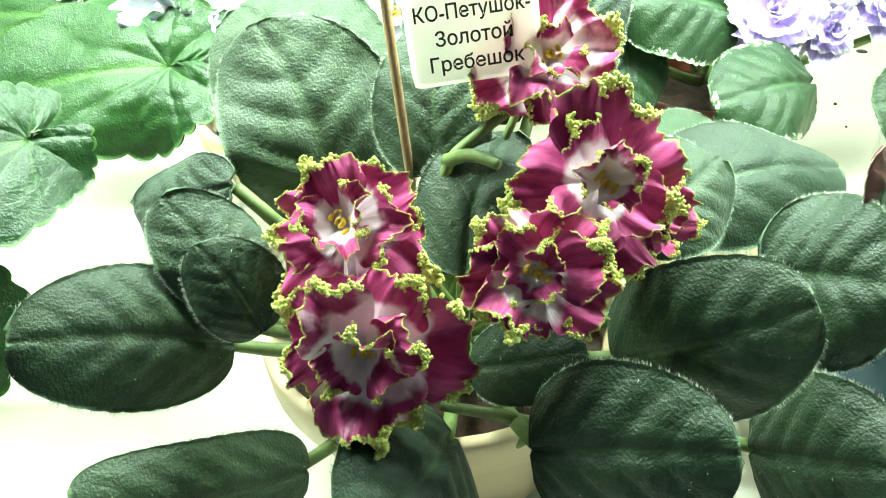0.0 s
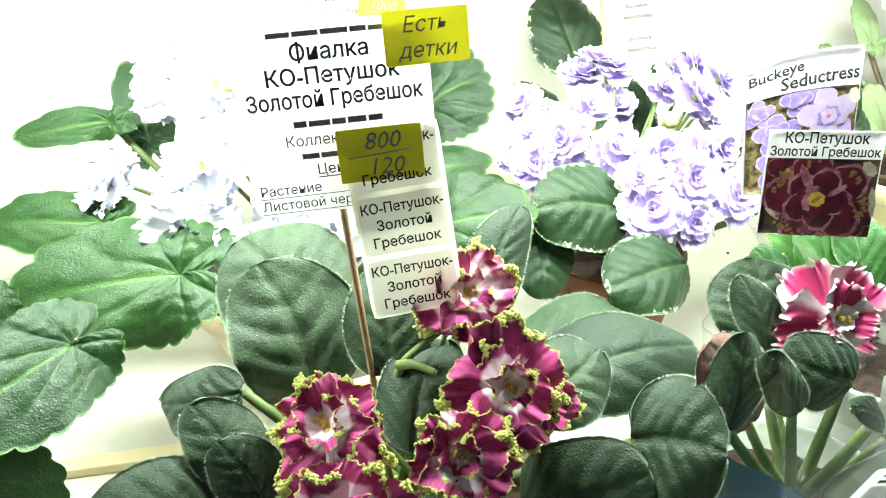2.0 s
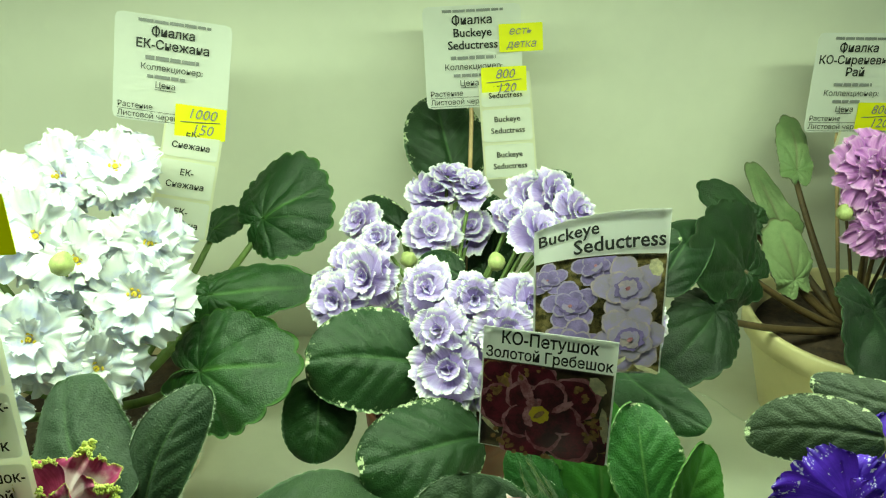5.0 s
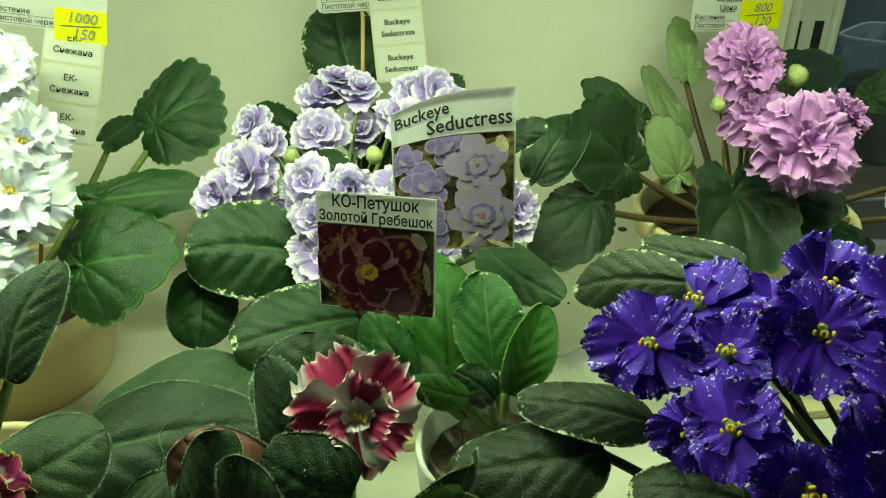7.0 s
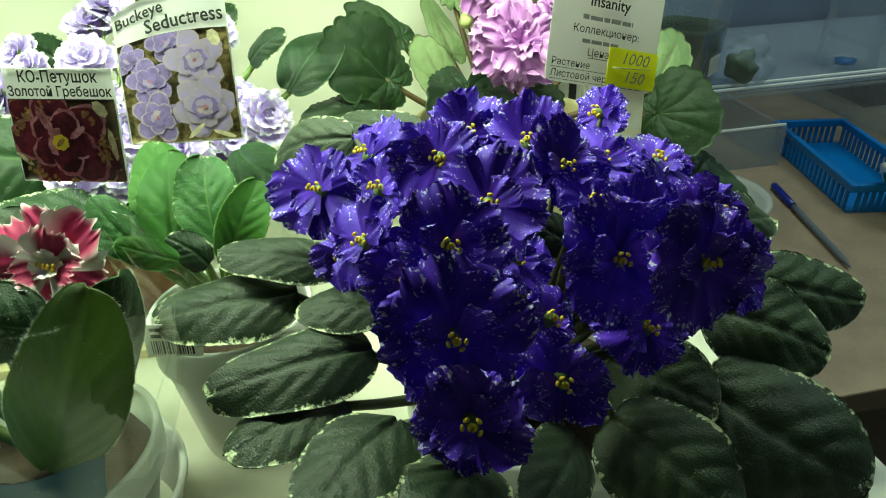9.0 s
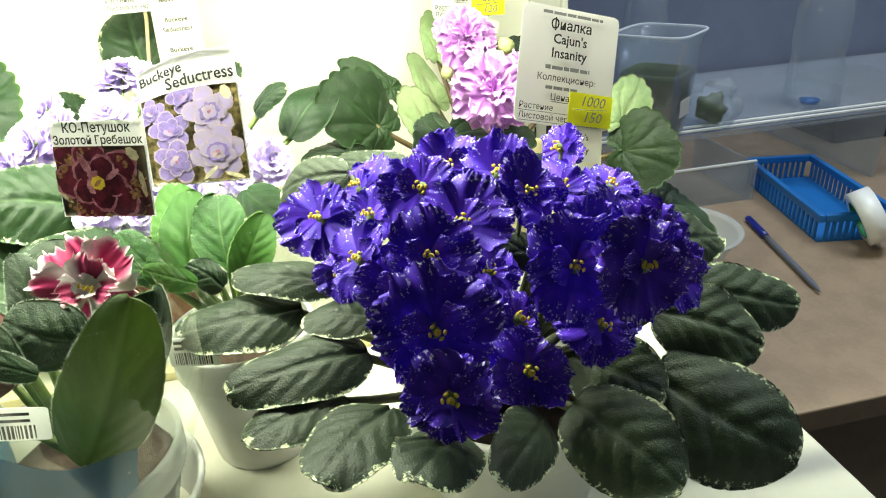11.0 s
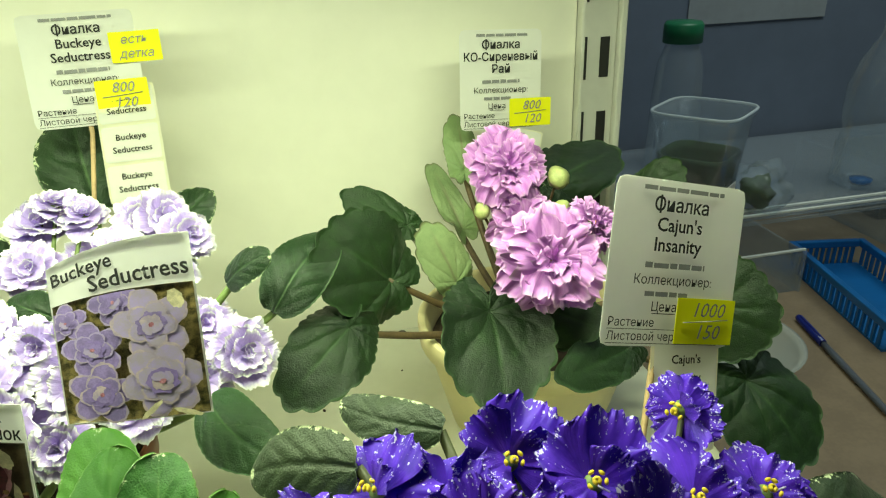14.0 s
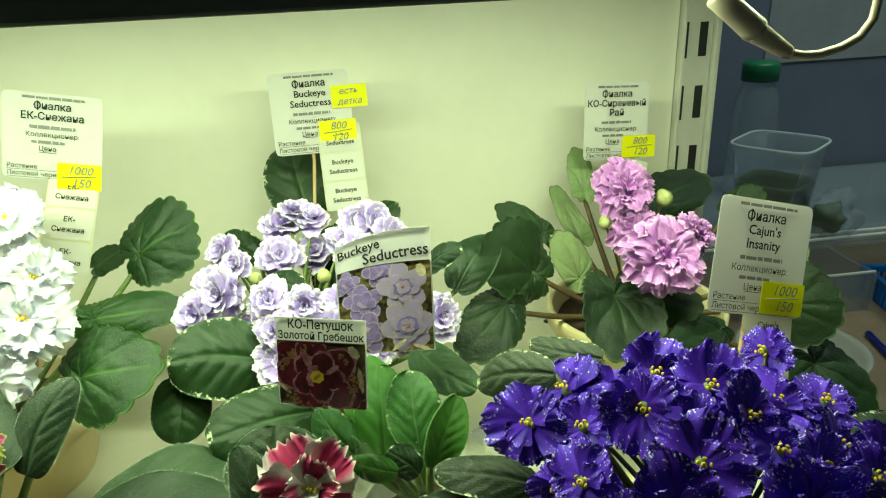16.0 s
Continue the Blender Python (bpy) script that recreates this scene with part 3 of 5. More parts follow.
    def bud(self, at, size=0.007):
        rnd = random.Random(self.seed + int(at[0] * 9999))
        bm = lathe([(0, -0.5), (0.3, -0.42), (0.5, -0.1), (0.48, 0.15), (0.3, 0.42), (0.12, 0.55), (0, 0.56)], 12)
        for v in bm.verts:
            a = math.atan2(v.co.y, v.co.x)
            v.co *= size * (1 + 0.12 * math.cos(5 * a))
        b = part("bud", bm, M_BUD, self.root)
        b.matrix_local = Matrix.Translation(Vector(at) - self.foot) @ pose(0, 0, 0, rnd.uniform(-40, 40), rnd.uniform(-40, 40), 0)
        c = self.crown
        mid = c.lerp(Vector(at), 0.6) + Vector((0, 0.003, 0.012))
        pts = [c.lerp(mid, i / 6).lerp(mid.lerp(Vector(at), i / 6), i / 6) - self.foot for i in range(7)]
        part("flower_stalk", tube(pts, 0.0012, 0.0007, 6), self.stem, self.root)


def curly_margin(me, fn, rnd, frill, phase):
    """Grows a tightly curled, grainy fringe of small lumps along a petal's edge, thick in places and thin in others."""
    bm = bmesh.new()
    bm.from_mesh(me)
    lay = bm.loops.layers.uv.active
    for i in range(150):
        v = -1 + 2 * (i + rnd.uniform(-0.4, 0.4)) / 149
        v = max(-1.0, min(1.0, v))
        p, q = Vector(fn(1.0, v)), Vector(fn(0.93, v))
        out = (p - q).normalized()
        thick = max(0.0, math.sin(2.4 * v + phase) * 0.7 + 0.3 * math.sin(7 * v + 2 * phase) + 0.15)
        for k in range(1 + int(3.4 * thick)):
            r = frill * rnd.uniform(0.26, 0.48) * (0.55 + 0.6 * thick)
            c = p + out * frill * thick * rnd.uniform(-0.5, 1.6) + Vector((rnd.uniform(-1, 1), rnd.uniform(-1, 1), rnd.uniform(-0.6, 1.6))) * frill * 0.8 * thick
            lump = bmesh.ops.create_icosphere(bm, subdivisions=1, radius=r, matrix=Matrix.Translation(c) @ Matrix.Rotation(rnd.uniform(0, 3), 4, "X") @ Matrix.Diagonal((rnd.uniform(0.7, 1.3), rnd.uniform(0.7, 1.3), rnd.uniform(0.6, 1.1), 1)))
            for f in {f for w in lump["verts"] for f in w.link_faces}:
                for loop in f.loops:
                    loop[lay].uv = (0.5, 1.02 + 0.12 * min(1.0, thick + rnd.uniform(0, 0.3)))
    bm.to_mesh(me)
    bm.free()


def petal_mesh(seed, wide, ruffle, waves, material, frill=0.0, cup=0.1, nu=12, nv=30, notch=0.06, curl=0.0, fringe=0.02):
    """A unit petal growing along +y, with a ruffled, finely fringed margin and, for some kinds, a curly frill beyond it."""
    rnd = random.Random(seed)
    ph = [rnd.uniform(0, 6.28) for _ in range(8)]
    lop, fold = rnd.uniform(-0.12, 0.12), rnd.uniform(-0.10, 0.10)

    def fn(u, v):
        e = u
        half = wide / 2 * (0.16 + 0.84 * math.sin(math.pi / 2 * min(e * 1.15, 1)) ** 1.1)
        reach = e * (1 - 0.34 * abs(v) ** 2.4 * e + lop * v * e) * (1 - notch * math.exp(-((v * 4) ** 2)) * e ** 3)
        wav = math.sin(waves * v + ph[0]) + 0.6 * math.sin(1.9 * waves * v + ph[1]) + 0.35 * math.sin(3.3 * waves * v + ph[2])
        x = half * v * (1 - 0.15 * e ** 6 * abs(v))
        y = reach
        z = ruffle * e ** 2.4 * wav + cup * e * e + 0.10 * v * v * e - 0.03 * math.exp(-((v / 0.12) ** 2)) * e - curl * e ** 4 + fold * v * e
        x += 0.35 * ruffle * e ** 4 * math.sin(2.3 * waves * v + ph[3])
        y += 0.25 * ruffle * e ** 3 * math.sin(2.9 * waves * v + ph[4])
        k = e ** 10
        y += fringe * k * (math.sin(23 * v + ph[6]) + 0.7 * math.sin(39 * v + ph[7]))
        z += 1.3 * fringe * k * math.sin(31 * v + ph[5])
        return x, y, z

    me = grid_mesh(fn, nu, nv, 0.0, lambda a, b: (b, a))
    me.name = "petal"
    if frill:
        curly_margin(me, fn, rnd, frill, ph[5])
    me.materials.append(material)
    return me


def anther_mesh():
    bm = bmesh.new()
    for s in (-1, 1):
        bmesh.ops.create_icosphere(bm, subdivisions=2, radius=1, matrix=Matrix.Translation((s * 0.0009, 0, 0.0012)) @ Matrix.Diagonal((0.0006, 0.0010, 0.0008, 1)))
    me = bpy.data.meshes.new("anther")
    bm.to_mesh(me)
    bm.free()
    me.materials.append(M_ANTHER)
    return me


def heart_mesh():
    bm = lathe([(0, -0.003), (0.0018, -0.0025), (0.003, -0.0008), (0.0026, 0.0012), (0.0012, 0.002), (0, 0.0022)], 14)
    me = bpy.data.meshes.new("flower")
    bm.to_mesh(me)
    bm.free()
    me.materials.append(M_STEM)
    return me


ANTHER_MESH, HEART_MESH = anther_mesh(), heart_mesh()
BLOOMS = {
    "burgundy": dict(petals=[petal_mesh(s, 1.10, 0.13, 3.6, P_BURG, frill=0.062, nv=70, curl=0.10, fringe=0.02) for s in range(7)], whorls=[(5, 1.0, 4, 0.0), (3, 0.84, 26, 0.08), (3, 0.55, 44, 0.14)], anthers=4),
    "white": dict(petals=[petal_mesh(s + 20, 1.35, 0.10, 4.6, P_WHITE, nv=80, curl=0.1, fringe=0.026) for s in range(6)], whorls=[(5, 1.0, 4, 0.0), (5, 0.84, 24, 0.1), (3, 0.5, 50, 0.14)], anthers=4),
    "lavender": dict(petals=[petal_mesh(s + 40, 1.05, 0.05, 3.0, P_LAV, cup=0.22, nv=40, curl=0.14, fringe=0.016, notch=0.10) for s in range(6)], whorls=[(6, 1.0, -4, -0.06), (6, 0.86, 14, 0.04), (5, 0.66, 34, 0.12), (4, 0.44, 54, 0.18), (3, 0.26, 70, 0.2)], anthers=0),
    "lilac": dict(petals=[petal_mesh(s + 60, 1.15, 0.11, 4.8, P_LILAC, nv=80, curl=0.14, fringe=0.022) for s in range(6)], whorls=[(6, 1.0, -8, -0.10), (6, 0.95, 8, 0.02), (5, 0.82, 26, 0.10), (5, 0.62, 44, 0.18), (4, 0.42, 60, 0.24)], anthers=2),
    "blue": dict(petals=[petal_mesh(s + 80, 1.25, 0.085, 3.9, P_BLUE, nv=70, notch=0.05, curl=0.10, fringe=0.020) for s in range(7)], whorls=[(5, 1.0, 4, 0.0), (2, 0.60, 20, 0.06)], anthers=4),
    "striped": dict(inner=[petal_mesh(s + 120, 1.3, 0.08, 4.0, P_PALE, nv=50, curl=0.1) for s in range(3)], petals=[petal_mesh(s + 100, 1.30, 0.10, 4.4, P_STRIPE, nv=110, curl=0.08, fringe=0.042) for s in range(6)], whorls=[(5, 1.0, 6, 0.0), (3, 0.70, 26, 0.05), (3, 0.34, 50, 0.08)], anthers=3),
}
M_PISTIL_B = plain_mat("blue_pistil", (0.45, 0.40, 0.70), 0.5, 0.2)
PISTIL = {k: M_PISTIL_B if k == "blue" else M_STEM for k in BLOOMS}

# ---------------------------------------------------------------- shelf bay and room
part("floor", box(-2.2, -2.6, -0.97, 2.4, 0.95, -0.95), M_FLOOR)
tagged(bpy.data.objects["floor"], "dark room floor under the shelving", "floor", kind="structure")


def structure(name, bm, material, label, category="wall", smooth=False):
    return tagged(part(name, bm, material, smooth=smooth), label, category, kind="structure")


structure("wall_north", box(-2.2, 0.92, -0.95, 2.4, 0.97, 1.6), M_WALLB, "dim blue-grey room wall behind the table")
structure("wall_south", box(-2.2, -2.65, -0.95, 2.4, -2.6, 1.6), M_ROOM, "plain painted room wall")
structure("wall_west", box(-2.25, -2.65, -0.95, -2.2, 0.97, 1.6), M_ROOM, "plain painted room wall")
structure("wall_east", box(2.4, -2.65, -0.95, 2.45, 0.97, 1.6), M_ROOM, "plain painted room wall")
structure("ceiling", box(-2.25, -2.65, 1.6, 2.45, 0.97, 1.65), M_ROOM, "plain pale ceiling", "ceiling")

bay = thing("shelving_unit", Matrix.Identity(4), "cream powder-coated metal display shelving with slotted upright", "shelf")
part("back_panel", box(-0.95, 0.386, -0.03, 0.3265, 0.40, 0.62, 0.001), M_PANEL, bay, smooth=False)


def perforated_shelf():
    """Rear tray with its row of punched holes along the back, and a folded front edge."""
    bm = box(-0.95, 0.171, -0.022, 0.345, 0.385, 0.0, 0.0008)
    return bm


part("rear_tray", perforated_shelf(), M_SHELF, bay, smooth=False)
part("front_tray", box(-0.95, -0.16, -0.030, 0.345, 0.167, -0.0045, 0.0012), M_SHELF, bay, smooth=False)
part("tray_joint", box(-0.95, 0.163, -0.004, 0.344, 0.1725, 0.0015, 0.0006), M_CREAM, bay, smooth=False)
_hole = lathe([(0, 0.0003), (0.0036, 0.0003), (0.0038, 0.0)], 16)
_hole_me = bpy.data.meshes.new("punched_hole")
_hole.to_mesh(_hole_me)
_hole.free()
for i in range(-22, 7):
    h = mesh_part("punched_hole", _hole_me, M_DARK, bay)
    h.location = (0.1935 + 0.0253 * i, 0.3785, 0.0002)


def upright(x):
    """Slotted steel upright: a folded face with a double row of slots."""
    rail = part("upright", box(x - 0.0115, 0.378, -0.4, x + 0.014, 0.412, 0.62, 0.0015), M_RAIL, bay, smooth=False)
    part("upright_edge", box(x + 0.0142, 0.374, -0.4, x + 0.019, 0.412, 0.62, 0.0012), M_RAIL, rail, smooth=False)
    for i in range(-9, 9):
        z = 0.179 + 0.05 * i
        part("slot", box(x + 0.002, 0.3772, z, x + 0.0085, 0.379, z + 0.0265), M_DARK, rail, smooth=False)
        part("slot", box(x - 0.0092, 0.3770, z - 0.001, x - 0.0078, 0.379, z + 0.027), M_DARK, rail, smooth=False)


upright(0.3385)
up_shelf = thing("upper_shelf", Matrix.Identity(4), "grey upper shelf with a downturned front lip above the plants", "shelf")
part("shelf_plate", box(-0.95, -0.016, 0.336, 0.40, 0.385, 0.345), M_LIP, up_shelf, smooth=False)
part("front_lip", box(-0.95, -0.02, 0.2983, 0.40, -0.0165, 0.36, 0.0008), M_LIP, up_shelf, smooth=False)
lamp = thing("led_tube_lamp", Matrix.Identity(4), "slim white tube lamp fixed under the upper shelf", "lamp")
part("housing", box(-0.44, 0.140, 0.322, 0.33, 0.170, 0.335, 0.002), M_WHITEP, lamp, smooth=False)
part("diffuser", box(-0.43, 0.143, 0.316, 0.32, 0.167, 0.3215, 0.002), M_LED, lamp, "glowing white tube diffuser", smooth=False)

# ---------------------------------------------------------------- plants
# burgundy frilled violet in front
plant_a = Plant("potted_violet", (-0.132, 0.085, -0.0045), "violet with frilled burgundy and white flowers, downy dark leaves", (-0.128, 0.072, 0.052), L_FUZZY, U_PALE, M_STEM, teeth=0.35, hairy=True)
plant_a.pot(0.056, 0.060, M_IVORY)
plant_a.leaf((-0.1580, 0.0780, 0.0970), (-0.1750, 0.1060, 0.1380), 0.0479)
plant_a.leaf((-0.1570, 0.1000, 0.1120), (-0.1850, 0.1360, 0.1340), 0.0554)
plant_a.leaf((-0.1850, 0.0490, 0.0780), (-0.2230, 0.0300, 0.1020), 0.0331)
plant_a.leaf((-0.1810, 0.0650, 0.1140), (-0.2120, 0.0850, 0.0970), 0.0242)
plant_a.leaf((-0.1790, 0.0450, 0.0890), (-0.1960, 0.0620, 0.1140), 0.0242)
plant_a.leaf((-0.1750, 0.0400, 0.0890), (-0.1870, 0.0500, 0.1080), 0.0220)
plant_a.leaf((-0.0940, 0.0350, 0.0740), (-0.0610, 0.0180, 0.1030), 0.0373)
plant_a.leaf((-0.1180, 0.0150, 0.0700), (-0.0800, 0.0000, 0.0830), 0.0364)
plant_a.leaf((-0.0510, 0.0550, 0.0790), (-0.0260, 0.0350, 0.0870), 0.0467)
plant_a.leaf((-0.0780, 0.1080, 0.0770), (-0.0060, 0.1240, 0.0700), 0.0540, face=(0, -0.30, 0.95))
plant_a.leaf((-0.0780, 0.0860, 0.0850), (-0.0080, 0.0960, 0.0830), 0.0420, face=(0, -0.45, 0.88))
plant_a.leaf((-0.0850, 0.0600, 0.0950), (-0.0550, 0.0800, 0.1010), 0.0324)
plant_a.leaf((-0.0930, 0.0980, 0.1110), (-0.0740, 0.1240, 0.1410), 0.0237)
plant_a.leaf((-0.1320, 0.0720, 0.1070), (-0.1270, 0.0970, 0.1380), 0.0308)
plant_a.leaf((-0.1020, 0.0950, 0.1150), (-0.1290, 0.1380, 0.1360), 0.0368)
plant_a.leaf((-0.1280, 0.0500, 0.0920), (-0.1120, 0.0800, 0.1140), 0.0293)
plant_a.leaf((-0.1700, 0.0300, 0.0510), (-0.2120, 0.0080, 0.0780), 0.0263)
plant_a.leaf((-0.1320, 0.0300, 0.0600), (-0.1550, -0.0050, 0.0750), 0.0425)
plant_a.leaf((-0.0620, 0.0220, 0.0520), (-0.0440, 0.0000, 0.0720), 0.0386)
plant_a.leaf((-0.1280, 0.0420, 0.0690), (-0.1020, 0.0300, 0.0840), 0.0206)
plant_a.bloom("burgundy", (-0.097, 0.052, 0.113), 0.042, (0.15, -0.75, 0.55))
plant_a.bloom("burgundy", (-0.114, 0.036, 0.103), 0.034, (0.0, -0.85, 0.5))
plant_a.bloom("burgundy", (-0.153, 0.048, 0.110), 0.040, (-0.2, -0.6, 0.75))
plant_a.bloom("burgundy", (-0.150, 0.028, 0.094), 0.042, (-0.1, -0.9, 0.35))
plant_a.bloom("burgundy", (-0.104, 0.079, 0.132), 0.038, (0.1, -0.75, 0.7))
plant_a.bloom("burgundy", (-0.083, 0.056, 0.102), 0.030, (0.5, -0.7, 0.3))

plant_a.stalk((-0.1310, 0.0600, 0.0870), (-0.1320, 0.0660, 0.0970), (-0.1290, 0.0700, 0.1110), (-0.1210, 0.0720, 0.1180), (-0.1110, 0.0740, 0.1240))
plant_a.stalk((-0.1290, 0.0710, 0.1120), (-0.1240, 0.0640, 0.1170), (-0.1180, 0.0580, 0.1170))
plant_a.stalk((-0.1220, 0.0350, 0.0450), (-0.1140, 0.0300, 0.0570), (-0.1120, 0.0300, 0.0710), (-0.1110, 0.0340, 0.0780))
plant_a.stalk((-0.1140, 0.0310, 0.0590), (-0.1230, 0.0300, 0.0650), (-0.1360, 0.0300, 0.0700))

# white ruffled violet at the back
plant_b = Plant("potted_violet", (-0.180, 0.245, 0.0), "large violet with ruffled white flowers and scalloped green leaves", (-0.175, 0.235, 0.055), L_BRIGHT, U_PALE, M_STEM, teeth=1.3, lobed=True)
plant_b.pot(0.060, 0.058, M_IVORY)
plant_b.leaf((-0.218, 0.16, 0.108), (-0.293, 0.175, 0.093), 0.062)
plant_b.leaf((-0.252, 0.28, 0.132), (-0.264, 0.32, 0.17), 0.03)
plant_b.leaf((-0.266, 0.27, 0.148), (-0.321, 0.28, 0.138), 0.02)
plant_b.leaf((-0.267, 0.22, 0.111), (-0.326, 0.24, 0.105), 0.035)
plant_b.leaf((-0.0910, 0.2920, 0.1340), (-0.0520, 0.3000, 0.1500), 0.0606)
plant_b.leaf((-0.1020, 0.1880, 0.1040), (-0.0550, 0.1760, 0.1130), 0.0549)
plant_b.leaf((-0.1140, 0.2500, 0.1090), (-0.0590, 0.2620, 0.1040), 0.0294, cup=-0.6)
plant_b.leaf((-0.1230, 0.3000, 0.1260), (-0.1070, 0.3100, 0.1320), 0.0200)
plant_h = Plant("potted_violet", (-0.370, 0.120, -0.0045), "violet with broad scalloped green leaves in an ivory pot", (-0.350, 0.122, 0.056), L_BRIGHT, U_PALE, M_STEM, teeth=1.3, lobed=True)
plant_h.pot(0.055, 0.058, M_IVORY)
plant_h.leaf((-0.253, 0.12, 0.104), (-0.288, 0.09, 0.092), 0.05)
plant_h.leaf((-0.297, 0.08, 0.072), (-0.264, 0.09, 0.047), 0.055)
plant_h.leaf((-0.297, 0.13, 0.118), (-0.273, 0.12, 0.104), 0.04)
for at, size in (((-0.143, 0.243, 0.181), 0.042), ((-0.127, 0.199, 0.137), 0.044), ((-0.122, 0.212, 0.156), 0.034), ((-0.262, 0.236, 0.126), 0.040), ((-0.172, 0.250, 0.176), 0.042),
                 ((-0.170, 0.215, 0.160), 0.046), ((-0.205, 0.200, 0.142), 0.046), ((-0.165, 0.180, 0.128), 0.044), ((-0.200, 0.230, 0.172), 0.044), ((-0.150, 0.205, 0.152), 0.038)):
    plant_b.bloom("white", at, size * 1.12)
for at, size in (((-0.225, 0.255, 0.170), 0.042), ((-0.215, 0.180, 0.118), 0.044), ((-0.180, 0.165, 0.108), 0.040), ((-0.140, 0.178, 0.115), 0.036)):
    plant_b.bloom("white", at, size * 1.12)
plant_b.bud((-0.150, 0.190, 0.158), 0.009)
plant_b.bud((-0.190, 0.208, 0.178), 0.008)

# lavender double violet in the middle
plant_c = Plant("potted_violet", (0.008, 0.225, 0.0), "violet with double lavender flowers, white-edged leaves and brown pot", (0.010, 0.228, 0.058), L_VARI, U_PALE, M_STEM, teeth=0.6)
plant_c.pot(0.042, 0.060, M_BROWN)
plant_c.leaf((-0.0010, 0.1880, 0.1030), (-0.0530, 0.1820, 0.1110), 0.0475)
plant_c.leaf((0.0210, 0.3350, 0.1370), (0.0090, 0.3740, 0.1840), 0.0516)
plant_c.leaf((0.0620, 0.3000, 0.1360), (0.0850, 0.3120, 0.1490), 0.0255)
plant_c.leaf((-0.0120, 0.2850, 0.1270), (-0.0370, 0.3000, 0.1400), 0.0273)
plant_c.leaf((0.0350, 0.2720, 0.0990), (0.0380, 0.3050, 0.1380), 0.0346)
plant_c.leaf((0.0180, 0.2380, 0.1220), (-0.0020, 0.2500, 0.1270), 0.0200)
plant_c.leaf((0.0230, 0.1650, 0.0810), (-0.0290, 0.1420, 0.0850), 0.0420)
plant_c.leaf((0.1140, 0.2220, 0.1180), (0.1450, 0.2550, 0.1380), 0.0297, blade=L_LEAFC)
plant_c.leaf((-0.0050, 0.2060, 0.1070), (-0.0070, 0.1900, 0.0910), 0.0190)
plant_c.leaf((-0.0490, 0.1850, 0.0990), (-0.0510, 0.1650, 0.0690), 0.0333, blade=L_LEAFC)
plant_c.leaf((0.0960, 0.2220, 0.1350), (0.1170, 0.2120, 0.1510), 0.0159)
plant_c.leaf((0.0840, 0.1900, 0.1000), (0.1140, 0.1500, 0.0910), 0.0267, blade=L_LEAFC)
for at, size in (((0.004, 0.290, 0.146), 0.030), ((0.027, 0.288, 0.150), 0.026), ((0.004, 0.268, 0.133), 0.030), ((0.026, 0.282, 0.128), 0.028), ((0.014, 0.292, 0.155), 0.026), ((-0.034, 0.280, 0.136), 0.027),
                 ((-0.042, 0.218, 0.120), 0.030), ((-0.026, 0.222, 0.130), 0.033), ((-0.036, 0.246, 0.128), 0.026), ((-0.024, 0.262, 0.132), 0.024), ((-0.050, 0.240, 0.118), 0.022), ((0.001, 0.216, 0.125), 0.030),
                 ((0.022, 0.205, 0.126), 0.025), ((0.010, 0.186, 0.101), 0.040), ((0.006, 0.194, 0.116), 0.028), ((-0.012, 0.214, 0.112), 0.020), ((0.068, 0.268, 0.152), 0.028), ((0.056, 0.272, 0.150), 0.026),
                 ((0.056, 0.240, 0.142), 0.032), ((0.078, 0.256, 0.146), 0.026), ((0.066, 0.246, 0.134), 0.030), ((0.046, 0.262, 0.142), 0.024), ((0.046, 0.210, 0.120), 0.030), ((0.036, 0.196, 0.112), 0.032),
                 ((0.060, 0.214, 0.120), 0.028), ((0.084, 0.218, 0.118), 0.030), ((0.100, 0.204, 0.110), 0.030), ((0.082, 0.200, 0.102), 0.028), ((0.058, 0.190, 0.102), 0.030), ((0.030, 0.178, 0.096), 0.026)):
    plant_c.bloom("lavender", at, size * 1.08)
plant_c.bud((-0.008, 0.235, 0.133), 0.008)
plant_c.bud((0.034, 0.222, 0.136), 0.008)
plant_c.bud((-0.002, 0.196, 0.112), 0.006)

# lilac ruffled violet at the back corner
plant_d = Plant("potted_violet", (0.253, 0.268, 0.0), "violet with ruffled lilac flowers, deep green leaves, cream pot", (0.250, 0.270, 0.062), L_DARK, U_PALE, M_STEMR, teeth=1.2, lobed=True)
plant_d.pot(0.064, 0.070, M_CREAM)
plant_d.leaf((0.1740, 0.2540, 0.1090), (0.1360, 0.2460, 0.1440), 0.0552, arch=0.05)
plant_d.leaf((0.1480, 0.2320, 0.0980), (0.1140, 0.2060, 0.0780), 0.0400, cup=-0.5)
plant_d.leaf((0.1870, 0.2850, 0.1260), (0.1550, 0.2900, 0.1440), 0.0223)
plant_d.leaf((0.2120, 0.2750, 0.0920), (0.1970, 0.2850, 0.1260), 0.0272, blade=U_PALE_V)
plant_d.leaf((0.2110, 0.2050, 0.1120), (0.2060, 0.1660, 0.0870), 0.0533, face=(0.1, -0.55, 0.8), cup=0.35)
plant_d.leaf((0.2350, 0.2100, 0.1070), (0.2620, 0.1900, 0.0990), 0.0311)
plant_d.leaf((0.2320, 0.3300, 0.1390), (0.2350, 0.3600, 0.1640), 0.0214, blade=U_PALE_V)
plant_d.leaf((0.23, 0.33, 0.099), (0.217, 0.368, 0.132), 0.018, blade=U_PALE_V, under=U_PALE_V, cup=0.9)
plant_d.leaf((0.2840, 0.3250, 0.1250), (0.3420, 0.3520, 0.1320), 0.0437)
plant_d.leaf((0.3280, 0.2850, 0.1300), (0.3510, 0.2750, 0.1430), 0.0256)
